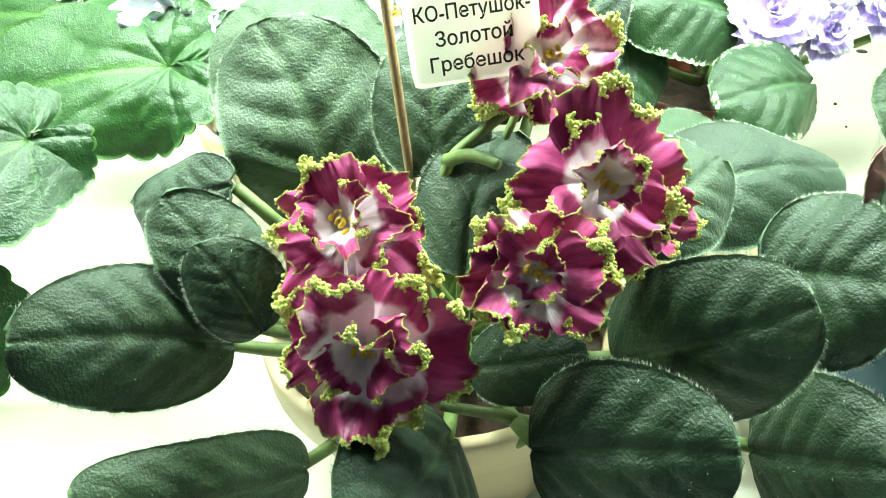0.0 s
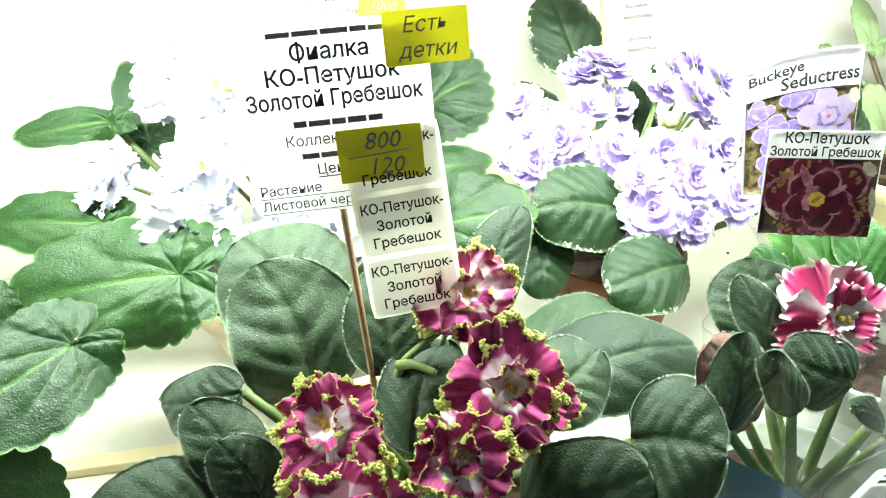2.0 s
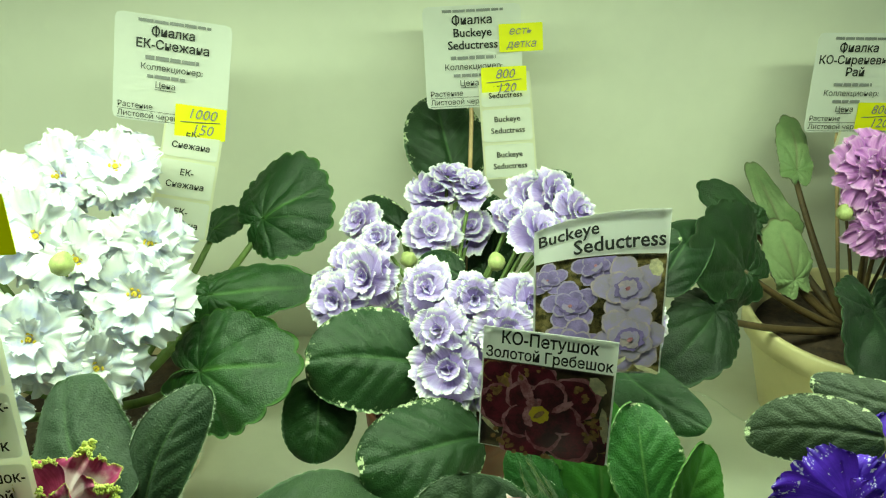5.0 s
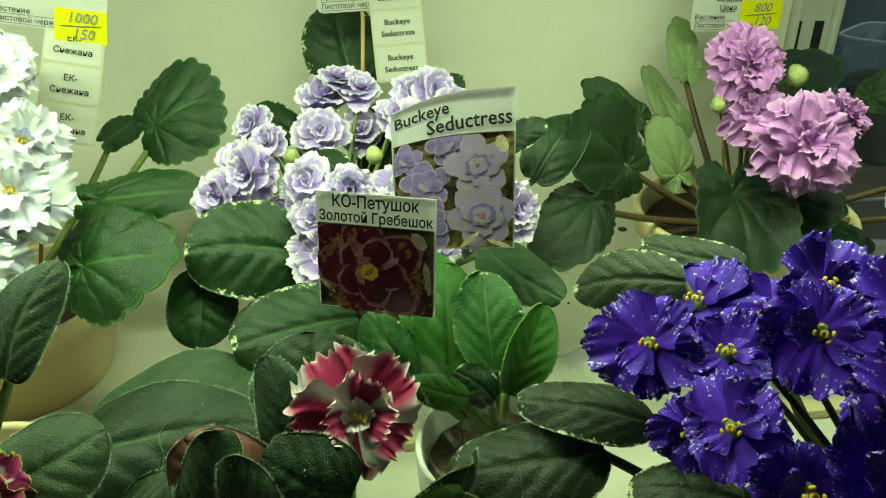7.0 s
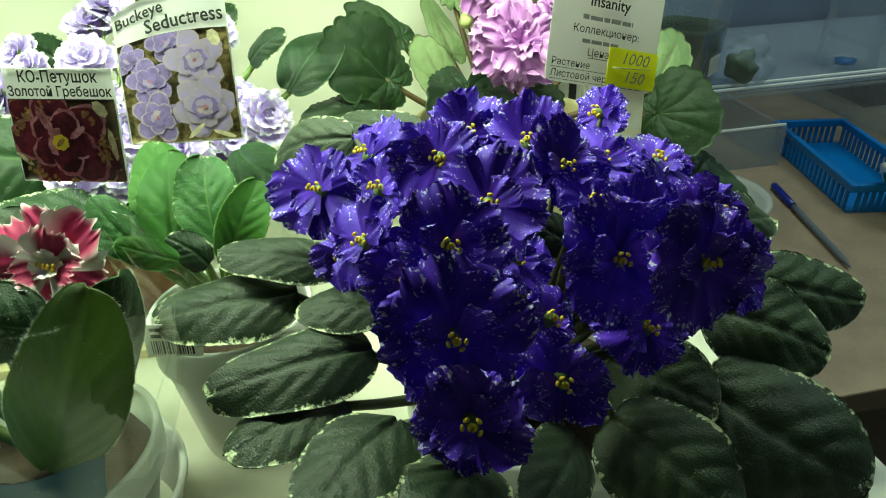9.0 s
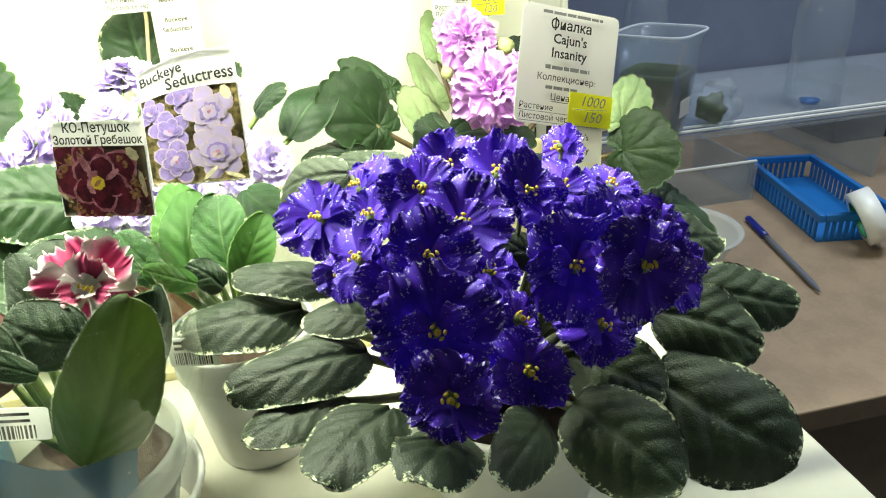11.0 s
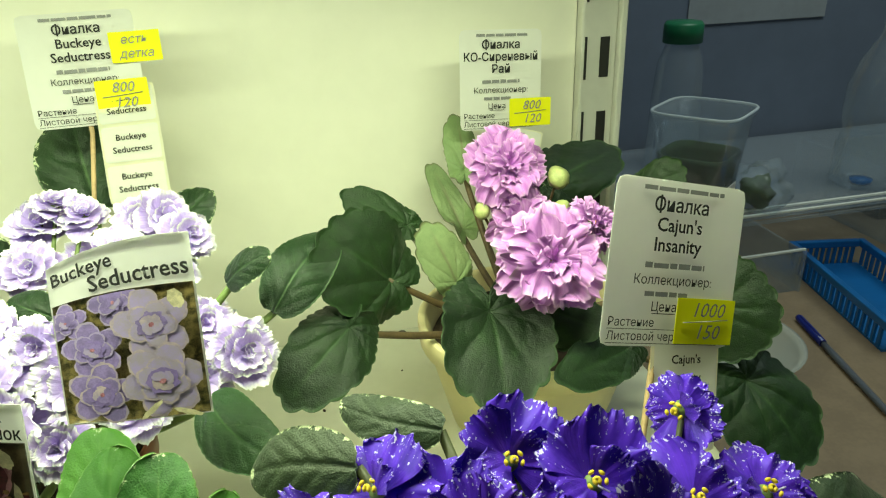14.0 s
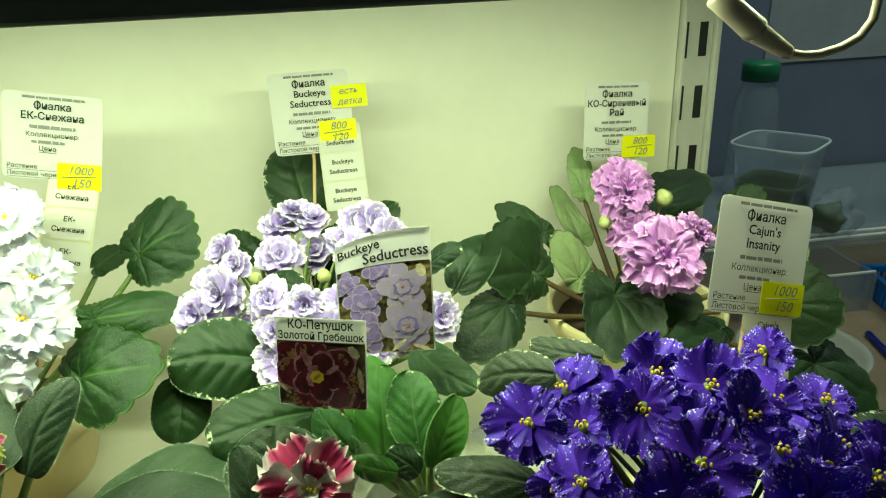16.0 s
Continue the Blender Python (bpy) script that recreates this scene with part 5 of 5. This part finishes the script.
def photo_card(tl, tr, bl, lines, label, photo, curl=0.0):
    m, w, h = tag_frame(tl, tr, bl)
    root = thing("photo_card", m, label, "picture card", "photo cards on the plant sleeves")

    def bow(x, y):
        k = max(0.0, 1 - x / w)
        return -curl * k * k * (0.35 + 0.65 * max(0.0, y / h))

    def drop(x, y):
        return 1.15 * curl * max(0.0, 1 - x / w) ** 2.4 * max(0.0, y / h) ** 1.5

    def sheet(x0, y0, x1, y1, z):
        def fn(u, v):
            x, y = x0 + (x1 - x0) * (v + 1) / 2, y0 + (y1 - y0) * u
            return x, y - drop(x, y), z + bow(x, y)
        return grid_mesh(fn, 14, 14, thick=-0.0003)

    mesh_part("card", sheet(0, 0, w, h, 0), (M_PAPER, M_PAPER), root)
    top = h * 0.74
    mesh_part("photo", sheet(w * 0.015, h * 0.01, w * 0.985, top, 0.0004), (photo["ground"], M_PAPER), root, "printed photograph of flowers")
    for text, size, x, y, slant, most in lines:
        t = lettering(text, size, 0, 0, 0, M_INK, root, bold=0.016, most=most * w)
        t.data.transform(Matrix.Translation((x * w, y * h, 0)) @ Matrix.Rotation(radians(slant), 4, "Z"))
        for v in t.data.vertices:
            v.co.z = 0.0004 + bow(v.co.x, v.co.y)
            v.co.y -= drop(v.co.x, v.co.y)
    rnd = random.Random(photo["seed"])

    def blot(cx, cy, rx, ry, turn, z, mat, jag):
        """A flat printed patch with an uneven edge, kept inside the photograph."""
        bm = bmesh.new()
        ph = rnd.uniform(0, 6)
        vs = []
        for i in range(40):
            a = 2 * math.pi * i / 40
            k = 1 + jag * (math.sin(7 * a + ph) + 0.6 * math.sin(13 * a + 2 * ph))
            px, py = rx * k * math.cos(a), ry * k * math.sin(a)
            x = min(max(cx + px * math.cos(turn) - py * math.sin(turn), w * 0.018), w * 0.982)
            y = min(max(cy + px * math.sin(turn) + py * math.cos(turn), h * 0.013), top * 0.997)
            vs.append(bm.verts.new((x, y - drop(x, y), z + bow(x, y))))
        bm.faces.new(vs)
        bmesh.ops.triangulate(bm, faces=bm.faces[:])
        part("printed_petal", bm, mat, root, smooth=False)

    z = 0.00075
    for cx, cy, r, n, (rim, mid, heart) in photo["blooms"]:
        a0 = rnd.uniform(0, 6)
        for k, (reach, size) in enumerate(((0.60, 0.46), (0.34, 0.34))):
            for i in range(n):
                a = a0 + 2 * math.pi * (i + 0.5 * k) / n
                px, py = cx * w + r * w * reach * math.cos(a), cy * top + r * w * reach * math.sin(a)
                blot(px, py, r * w * size, r * w * size * 0.86, a, z, rim, 0.035)
                blot(px - 0.05 * r * w * math.cos(a), py - 0.05 * r * w * math.sin(a), r * w * size * 0.93, r * w * size * 0.79, a, z + 0.00003, mid, 0.03)
                z += 0.00006
        blot(cx * w, cy * top, r * w * 0.40, r * w * 0.34, a0, z, heart, 0.10)
        z += 0.00003
        for i in range(4):
            a = a0 + 1.7 * i
            blot(cx * w + r * w * 0.16 * math.cos(a), cy * top + r * w * 0.16 * math.sin(a), r * w * 0.19, r * w * 0.12, a + 1.2, z, rim if i < 2 else mid, 0.06)
            z += 0.00003
        blot(cx * w, cy * top, r * w * 0.07, r * w * 0.06, a0, z, photo["pin"], 0.15)
        z += 0.00003
    for cx, cy, rx, ry, turn, mat in photo["marks"]:
        blot(cx * w, cy * top, rx * w, ry * w, radians(turn), z, mat, 0.06)
        z += 0.00002
    for i in range(photo["curls"]):
        a, k = rnd.uniform(0, 6.28), rnd.uniform(0.36, 0.45)
        if math.sin(3 * a + 1) > -0.5:
            blot(0.47 * w + k * w * math.cos(a), 0.50 * top + 0.82 * k * w * math.sin(a), 0.022 * w, 0.016 * w, a, z, I_GOLD, 0.2)
            z += 0.00001
    return root


G_DARKP = plain_mat("print_dark_ground", (0.030, 0.022, 0.012), 0.3, 0.6, 260, colour2=(0.20, 0.16, 0.09))
G_YELL = plain_mat("print_olive_ground", (0.26, 0.20, 0.08), 0.3, 0.85, 330, colour2=(0.10, 0.10, 0.03))
I_BURG = plain_mat("print_burgundy", (0.17, 0.016, 0.040), 0.3, 0.6, 200, colour2=(0.10, 0.012, 0.03))
I_GOLD = plain_mat("print_gold_edge", (0.44, 0.25, 0.10), 0.3, 0.6, 620)
I_YEL = plain_mat("print_yellow", (0.75, 0.55, 0.05), 0.35, 0.2, 200)
I_LAV = plain_mat("print_lavender", (0.38, 0.30, 0.58), 0.3, 0.35, 220, colour2=(0.58, 0.48, 0.62))
I_LAVM = plain_mat("print_lavender_mid", (0.30, 0.22, 0.52), 0.3, 0.4, 260)
I_PINK = plain_mat("print_pink", (0.58, 0.27, 0.34), 0.3, 0.4, 220, colour2=(0.40, 0.11, 0.16))
I_CRM = plain_mat("print_cream_rim", (0.52, 0.40, 0.42), 0.3, 0.35, 220, colour2=(0.52, 0.42, 0.60))
I_LAVD = plain_mat("print_lavender_heart", (0.27, 0.19, 0.50), 0.35, 0.3, 200)
I_CREAM = plain_mat("print_cream", (0.78, 0.70, 0.46), 0.35, 0.4, 300)
photo_card((0.019, 0.112, 0.168), (0.058, 0.100, 0.1675), (0.0165, 0.105, 0.128), [("КО-Петушок", 0.0058, 0.5, 0.925, 0, 0.72), ("Золотой Гребешок", 0.0056, 0.5, 0.80, 0, 0.95)],
           "square photo card of a burgundy flower on a clear sleeve", dict(ground=G_DARKP, seed=5, pin=I_YEL, curls=70, marks=[(0.10, 0.30, 0.02, 0.09, 50, I_CREAM), (0.95, 0.48, 0.03, 0.14, 8, I_CREAM), (0.88, 0.90, 0.05, 0.08, 40, I_CREAM), (0.36, 0.76, 0.04, 0.14, 25, I_PINK), (0.64, 0.62, 0.09, 0.03, 35, I_PINK), (0.70, 0.42, 0.10, 0.05, -30, I_BURG), (0.47, 0.50, 0.075, 0.07, 0, I_YEL), (0.47, 0.50, 0.05, 0.02, 40, I_GOLD)], blooms=[(0.20, 0.86, 0.30, 4, (I_GOLD, I_BURG, I_BURG)), (0.85, 0.25, 0.26, 4, (I_GOLD, I_BURG, I_BURG)), (0.47, 0.50, 0.46, 5, (I_PINK, I_BURG, I_BURG))]))
photo_card((0.045, 0.168, 0.184), (0.095, 0.166, 0.183), (0.0425, 0.156, 0.1185), [("Buckeye", 0.0082, 0.25, 0.905, 3, 0.44), ("Seductress", 0.0086, 0.63, 0.815, 3, 0.68)],
           "photo card of lavender flowers with a curled corner", dict(ground=G_YELL, seed=9, pin=I_PINK, curls=0, marks=[(0.88, 0.92, 0.05, 0.07, 20, I_CREAM), (0.62, 0.12, 0.10, 0.02, 40, I_CREAM), (0.86, 0.08, 0.10, 0.02, -20, I_CREAM), (0.72, 0.33, 0.025, 0.016, 30, I_PINK)], blooms=[(0.10, 0.84, 0.15, 5, (I_LAV, I_LAVM, I_LAVM)), (0.45, 0.93, 0.17, 5, (I_LAV, I_LAVM, I_LAVM)), (0.27, 0.60, 0.21, 5, (I_LAV, I_LAVM, I_LAVD)), (0.69, 0.74, 0.26, 5, (I_CRM, I_LAV, I_LAVM)), (0.30, 0.26, 0.23, 5, (I_CRM, I_LAVM, I_LAVD)), (0.72, 0.33, 0.27, 6, (I_CRM, I_LAV, I_LAVD))]), curl=0.010)


# ---------------------------------------------------------------- table beside the shelving
table = thing("side_table", Matrix.Translation((0.85, 0.5, -0.95)), "beige laminate table beside the shelving", "table")
part("tabletop", box(-0.42, -0.316, 0.765, 0.75, 0.40, 0.790, 0.002), M_TABLE, table, smooth=False)
part("front_panel", box(-0.42, -0.310, 0.05, 0.75, -0.295, 0.7645), M_TABLE, table, smooth=False)
for x in (-0.40, 0.72):
    part("leg", box(x, 0.34, 0.0, x + 0.03, 0.38, 0.7645, 0.002), M_DARK, table, smooth=False)

ledge = thing("acrylic_shelf", Matrix.Translation((0.85, 0.70, -0.16)), "clear acrylic riser shelf standing on the table", "shelf")
part("plate", box(-0.38, -0.10, 0.106, 0.60, 0.20, 0.112, 0.001), M_TUBP, ledge, smooth=False)
for x in (-0.36, 0.10, 0.58):
    part("support", box(x, -0.09, 0.0, x + 0.006, 0.19, 0.1055), M_TUBP, ledge, smooth=False)
for y in (-0.1045, -0.088):
    part("edge_strip", box(-0.38, y, 0.1125, 0.60, y + 0.004, 0.1155, 0.0006), M_WHITEP, ledge, smooth=False)
part("edge_strip", box(-0.38, -0.1045, 0.1015, 0.60, -0.1005, 0.1055, 0.0006), M_TUBP, ledge, smooth=False)
part("dark_box", box(0.16, 0.06, 0.0, 0.30, 0.18, 0.10, 0.003), M_DARK, ledge, "black box under the riser", smooth=False)


def taper_tub(w0, w1, h):
    bm = bmesh.new()
    rings = []
    for w, z in ((w0, 0), (w0 * 1.01, 0.002), (w1, h - 0.008), (w1 * 1.05, h - 0.007), (w1 * 1.06, h), (w1 * 0.98, h), (w1 * 0.96, h - 0.01), (w0 * 0.97, 0.004)):
        ring = []
        for i in range(32):
            a = 2 * math.pi * i / 32
            c, s = math.cos(a), math.sin(a)
            k = w / 2 / max(abs(c) ** 5 + abs(s) ** 5, 1e-9) ** 0.2
            ring.append(bm.verts.new((k * c, k * s, z)))
        rings.append(ring)
    for p, q in zip(rings, rings[1:]):
        for i in range(32):
            bm.faces.new((p[i], p[(i + 1) % 32], q[(i + 1) % 32], q[i]))
    bm.faces.new(rings[0][::-1])
    bm.faces.new(rings[-1])
    return bm


tub = thing("plastic_tub", pose(0.580, 0.61, -0.048, 0, 0, 38), "open clear square plastic tub half full of moss", "tub")
part("tub_body", taper_tub(0.066, 0.092, 0.134), M_TUBP, tub)
part("moss", taper_tub(0.058, 0.074, 0.086), M_MOSS, tub, "dark green moss inside")
part("rim", tube([(0.0485 * math.cos(a) / max(abs(math.cos(a)) ** 5 + abs(math.sin(a)) ** 5, 1e-9) ** 0.2, 0.0485 * math.sin(a) / max(abs(math.cos(a)) ** 5 + abs(math.sin(a)) ** 5, 1e-9) ** 0.2, 0.1345) for a in (2 * math.pi * i / 40 for i in range(41))], 0.0016, 0.0016, 7), M_TUBRIM, tub, "thick clear rolled rim")
part("paper_label", box(-0.012, -0.0395, 0.03, 0.018, -0.0388, 0.052), M_PAPER, tub, smooth=False)

bottle = thing("plastic_bottle", Matrix.Translation((0.86, 0.66, -0.048)), "clear crumpled plastic water bottle on the riser", "bottle")
bm = lathe([(0, 0), (0.034, 0), (0.038, 0.006), (0.036, 0.03), (0.038, 0.05), (0.035, 0.07), (0.038, 0.09), (0.037, 0.13), (0.03, 0.16), (0.014, 0.19), (0.013, 0.205), (0, 0.205)], 28)
for v in bm.verts:
    v.co.x += 0.004 * noise.noise(v.co * 45)
    v.co.y += 0.004 * noise.noise(v.co * 45 + Vector((9, 0, 0)))
part("bottle_body", bm, M_TUBP, bottle)
part("blue_base", lathe([(0, 0.001), (0.012, 0.001), (0.014, 0.006), (0, 0.008)], 24), M_BLUE, bottle, "blue tinted bottle base")
flask = thing("plastic_bottle", Matrix.Translation((0.66, 0.80, -0.048)), "pale plastic bottle with a green cap on the riser", "bottle")
part("bottle_body", lathe([(0, 0), (0.034, 0), (0.036, 0.01), (0.034, 0.10), (0.030, 0.15), (0.022, 0.172), (0.022, 0.176), (0, 0.176)], 24), M_TUBP, flask)
part("cap", lathe([(0, 0.177), (0.026, 0.177), (0.026, 0.20), (0.023, 0.204), (0, 0.204)], 24), M_GREENC, flask, "green screw cap")
riser = thing("acrylic_box", Matrix.Translation((0.65, 0.60, -0.16)), "low clear acrylic box under the riser shelf", "box")
part("front_pane", box(-0.10, -0.002, 0.0, 0.085, 0.002, 0.056, 0.0006), M_TUBP, riser, smooth=False)
part("side_pane", box(0.0855, -0.002, 0.0, 0.0895, 0.15, 0.056, 0.0006), M_TUBP, riser, smooth=False)
part("top_edge", box(-0.10, -0.003, 0.0565, 0.0895, 0.001, 0.0595, 0.0006), M_WHITEP, riser, smooth=False)
part("corner_edge", box(0.0862, -0.0055, 0.0, 0.0895, -0.0025, 0.056, 0.0006), M_TUBP, riser, smooth=False)
wad = thing("film_wad", Matrix.Translation((0.672, 0.62, -0.0465)), "crumpled clear film around dark leaves on the riser", "plastic bag")
bm = bmesh.new()
bmesh.ops.create_icosphere(bm, subdivisions=4, radius=0.036)
for v in bm.verts:
    v.co *= 1 + 0.5 * noise.noise(v.co * 45) + 0.15 * noise.noise(v.co * 150)
    v.co.z = v.co.z * 0.8 + 0.030
    v.co.z = max(v.co.z, 0.0)
part("film", bm, M_TUBP, wad)
bm = bmesh.new()
bmesh.ops.create_icosphere(bm, subdivisions=3, radius=0.018)
for v in bm.verts:
    v.co *= 1 + 0.6 * noise.noise(v.co * 90)
    v.co.z += 0.024
part("leaf_scrap", bm, M_MOSS, wad)

sheet_w = thing("wall_sheet", Matrix.Translation((0.737, 0.9185, 0.133)), "pale grey paper sheet fixed on the blue-grey wall", "paper sheet")
part("sheet", box(0, -0.001, 0, 0.242, 0.001, 0.30, 0.0006), M_SHEET, sheet_w, smooth=False)

# blue basket
basket = thing("plastic_basket", pose(0.797, 0.546, -0.16, 0, 0, 78), "blue perforated plastic basket on the table", "basket")
BW, BL, BH = 0.094, 0.212, 0.038
part("bottom", box(-BL / 2, -BW / 2, 0, BL / 2, BW / 2, 0.003), M_BLUE, basket, smooth=False)
for y in (-BW / 2, BW / 2):
    part("rim", box(-BL / 2 - 0.004, y - 0.004, BH - 0.010, BL / 2 + 0.004, y + 0.004, BH, 0.0015), M_BLUE, basket, smooth=False)
    for i in range(19):
        x = -BL / 2 + 0.006 + i * (BL - 0.016) / 18
        part("slat", box(x, y - 0.0015, 0.003, x + 0.004, y + 0.0015, BH - 0.010), M_BLUE, basket, smooth=False)
for x in (-BL / 2, BL / 2):
    part("rim", box(x - 0.004, -BW / 2 + 0.0042, BH - 0.010, x + 0.004, BW / 2 - 0.0042, BH, 0.0015), M_BLUE, basket, smooth=False)
    for i in range(10):
        y = -BW / 2 + 0.008 + i * (BW - 0.02) / 9
        part("slat", box(x - 0.0015, y, 0.003, x + 0.0015, y + 0.004, BH - 0.010), M_BLUE, basket, smooth=False)
tape = thing("tape_roll", leaf_frame((0.769, 0.424, -0.119), (0.7725, 0.432, -0.119), (0.8, -0.35, 0.45)), "roll of pale tape with a green core leaning on the basket", "tape")
part("tape_ring", lathe([(0.024, -0.012), (0.034, -0.012), (0.034, 0.012), (0.024, 0.012), (0.024, -0.012)], 36), M_WHITEP, tape)
part("core", lathe([(0.0215, -0.0122), (0.0238, -0.0122), (0.0238, 0.0122), (0.0215, 0.0122), (0.0215, -0.0122)], 36), M_GREENC, tape, "green inner core")

bowl = thing("plastic_bowl", Matrix.Translation((0.535, 0.45, -0.16)), "white translucent plastic bowl on the table", "bowl")
part("bowl_body", lathe([(0, 0), (0.040, 0), (0.044, 0.003), (0.064, 0.048), (0.069, 0.050), (0.070, 0.052), (0.066, 0.052), (0.062, 0.047), (0.041, 0.006), (0, 0.005)], 40), M_MILKY, bowl)

pen_dir = Vector((0.645 - 0.689, 0.342 - 0.534, 0))
pen = thing("pen", leaf_frame((0.689, 0.534, -0.1555), (0.645, 0.342, -0.1555), (0, 0, 1)), "blue ballpoint pen lying on the table", "pen")
n = pen_dir.length
part("barrel", lathe([(0, n * 0.3), (0.0034, n * 0.3), (0.0036, n * 0.4), (0.0034, n * 0.9), (0.0015, n * 0.985), (0.0006, n)], 14), M_PENG, pen, "grey clear pen barrel").rotation_euler = (radians(-90), 0, 0)
part("cap", lathe([(0, 0.0), (0.0038, 0.0), (0.0044, 0.004), (0.0044, n * 0.29), (0.0036, n * 0.292)], 14), M_PENB, pen).rotation_euler = (radians(-90), 0, 0)
part("clip", box(-0.0012, 0.004, 0.0042, 0.0012, 0.05, 0.0054), M_PENB, pen, smooth=False)

cable = thing("lamp_cable", Matrix.Identity(4), "cream power cable with an inline plug hanging from the upper shelf", "cable")
part("cord", tube([(0.2480, 0.120, 0.2642), (0.2550, 0.120, 0.2628), (0.2620, 0.120, 0.2628), (0.2720, 0.120, 0.2650), (0.2800, 0.120, 0.2690), (0.2850, 0.120, 0.2760), (0.2860, 0.120, 0.2900), (0.2850, 0.130, 0.3360)], 0.0019, 0.0019, 10), M_CABLE, cable)
part("plug", tube([(0.2490, 0.1200, 0.2637), (0.2470, 0.1200, 0.2650), (0.2400, 0.1200, 0.2690), (0.2325, 0.1200, 0.2735), (0.2315, 0.1200, 0.2745)], 0.0024, 0.0056, 12), M_CABLE, cable)
part("socket", tube([(0.2312, 0.1200, 0.2748), (0.2290, 0.1200, 0.2765), (0.2200, 0.1200, 0.2835), (0.2130, 0.1210, 0.2890)], 0.0058, 0.0050, 12), M_CABLE, cable)
part("cord", tube([(0.2132, 0.121, 0.2889), (0.2040, 0.123, 0.2960), (0.1950, 0.130, 0.3100), (0.1900, 0.150, 0.3300)], 0.0019, 0.0019, 10), M_CABLE, cable)
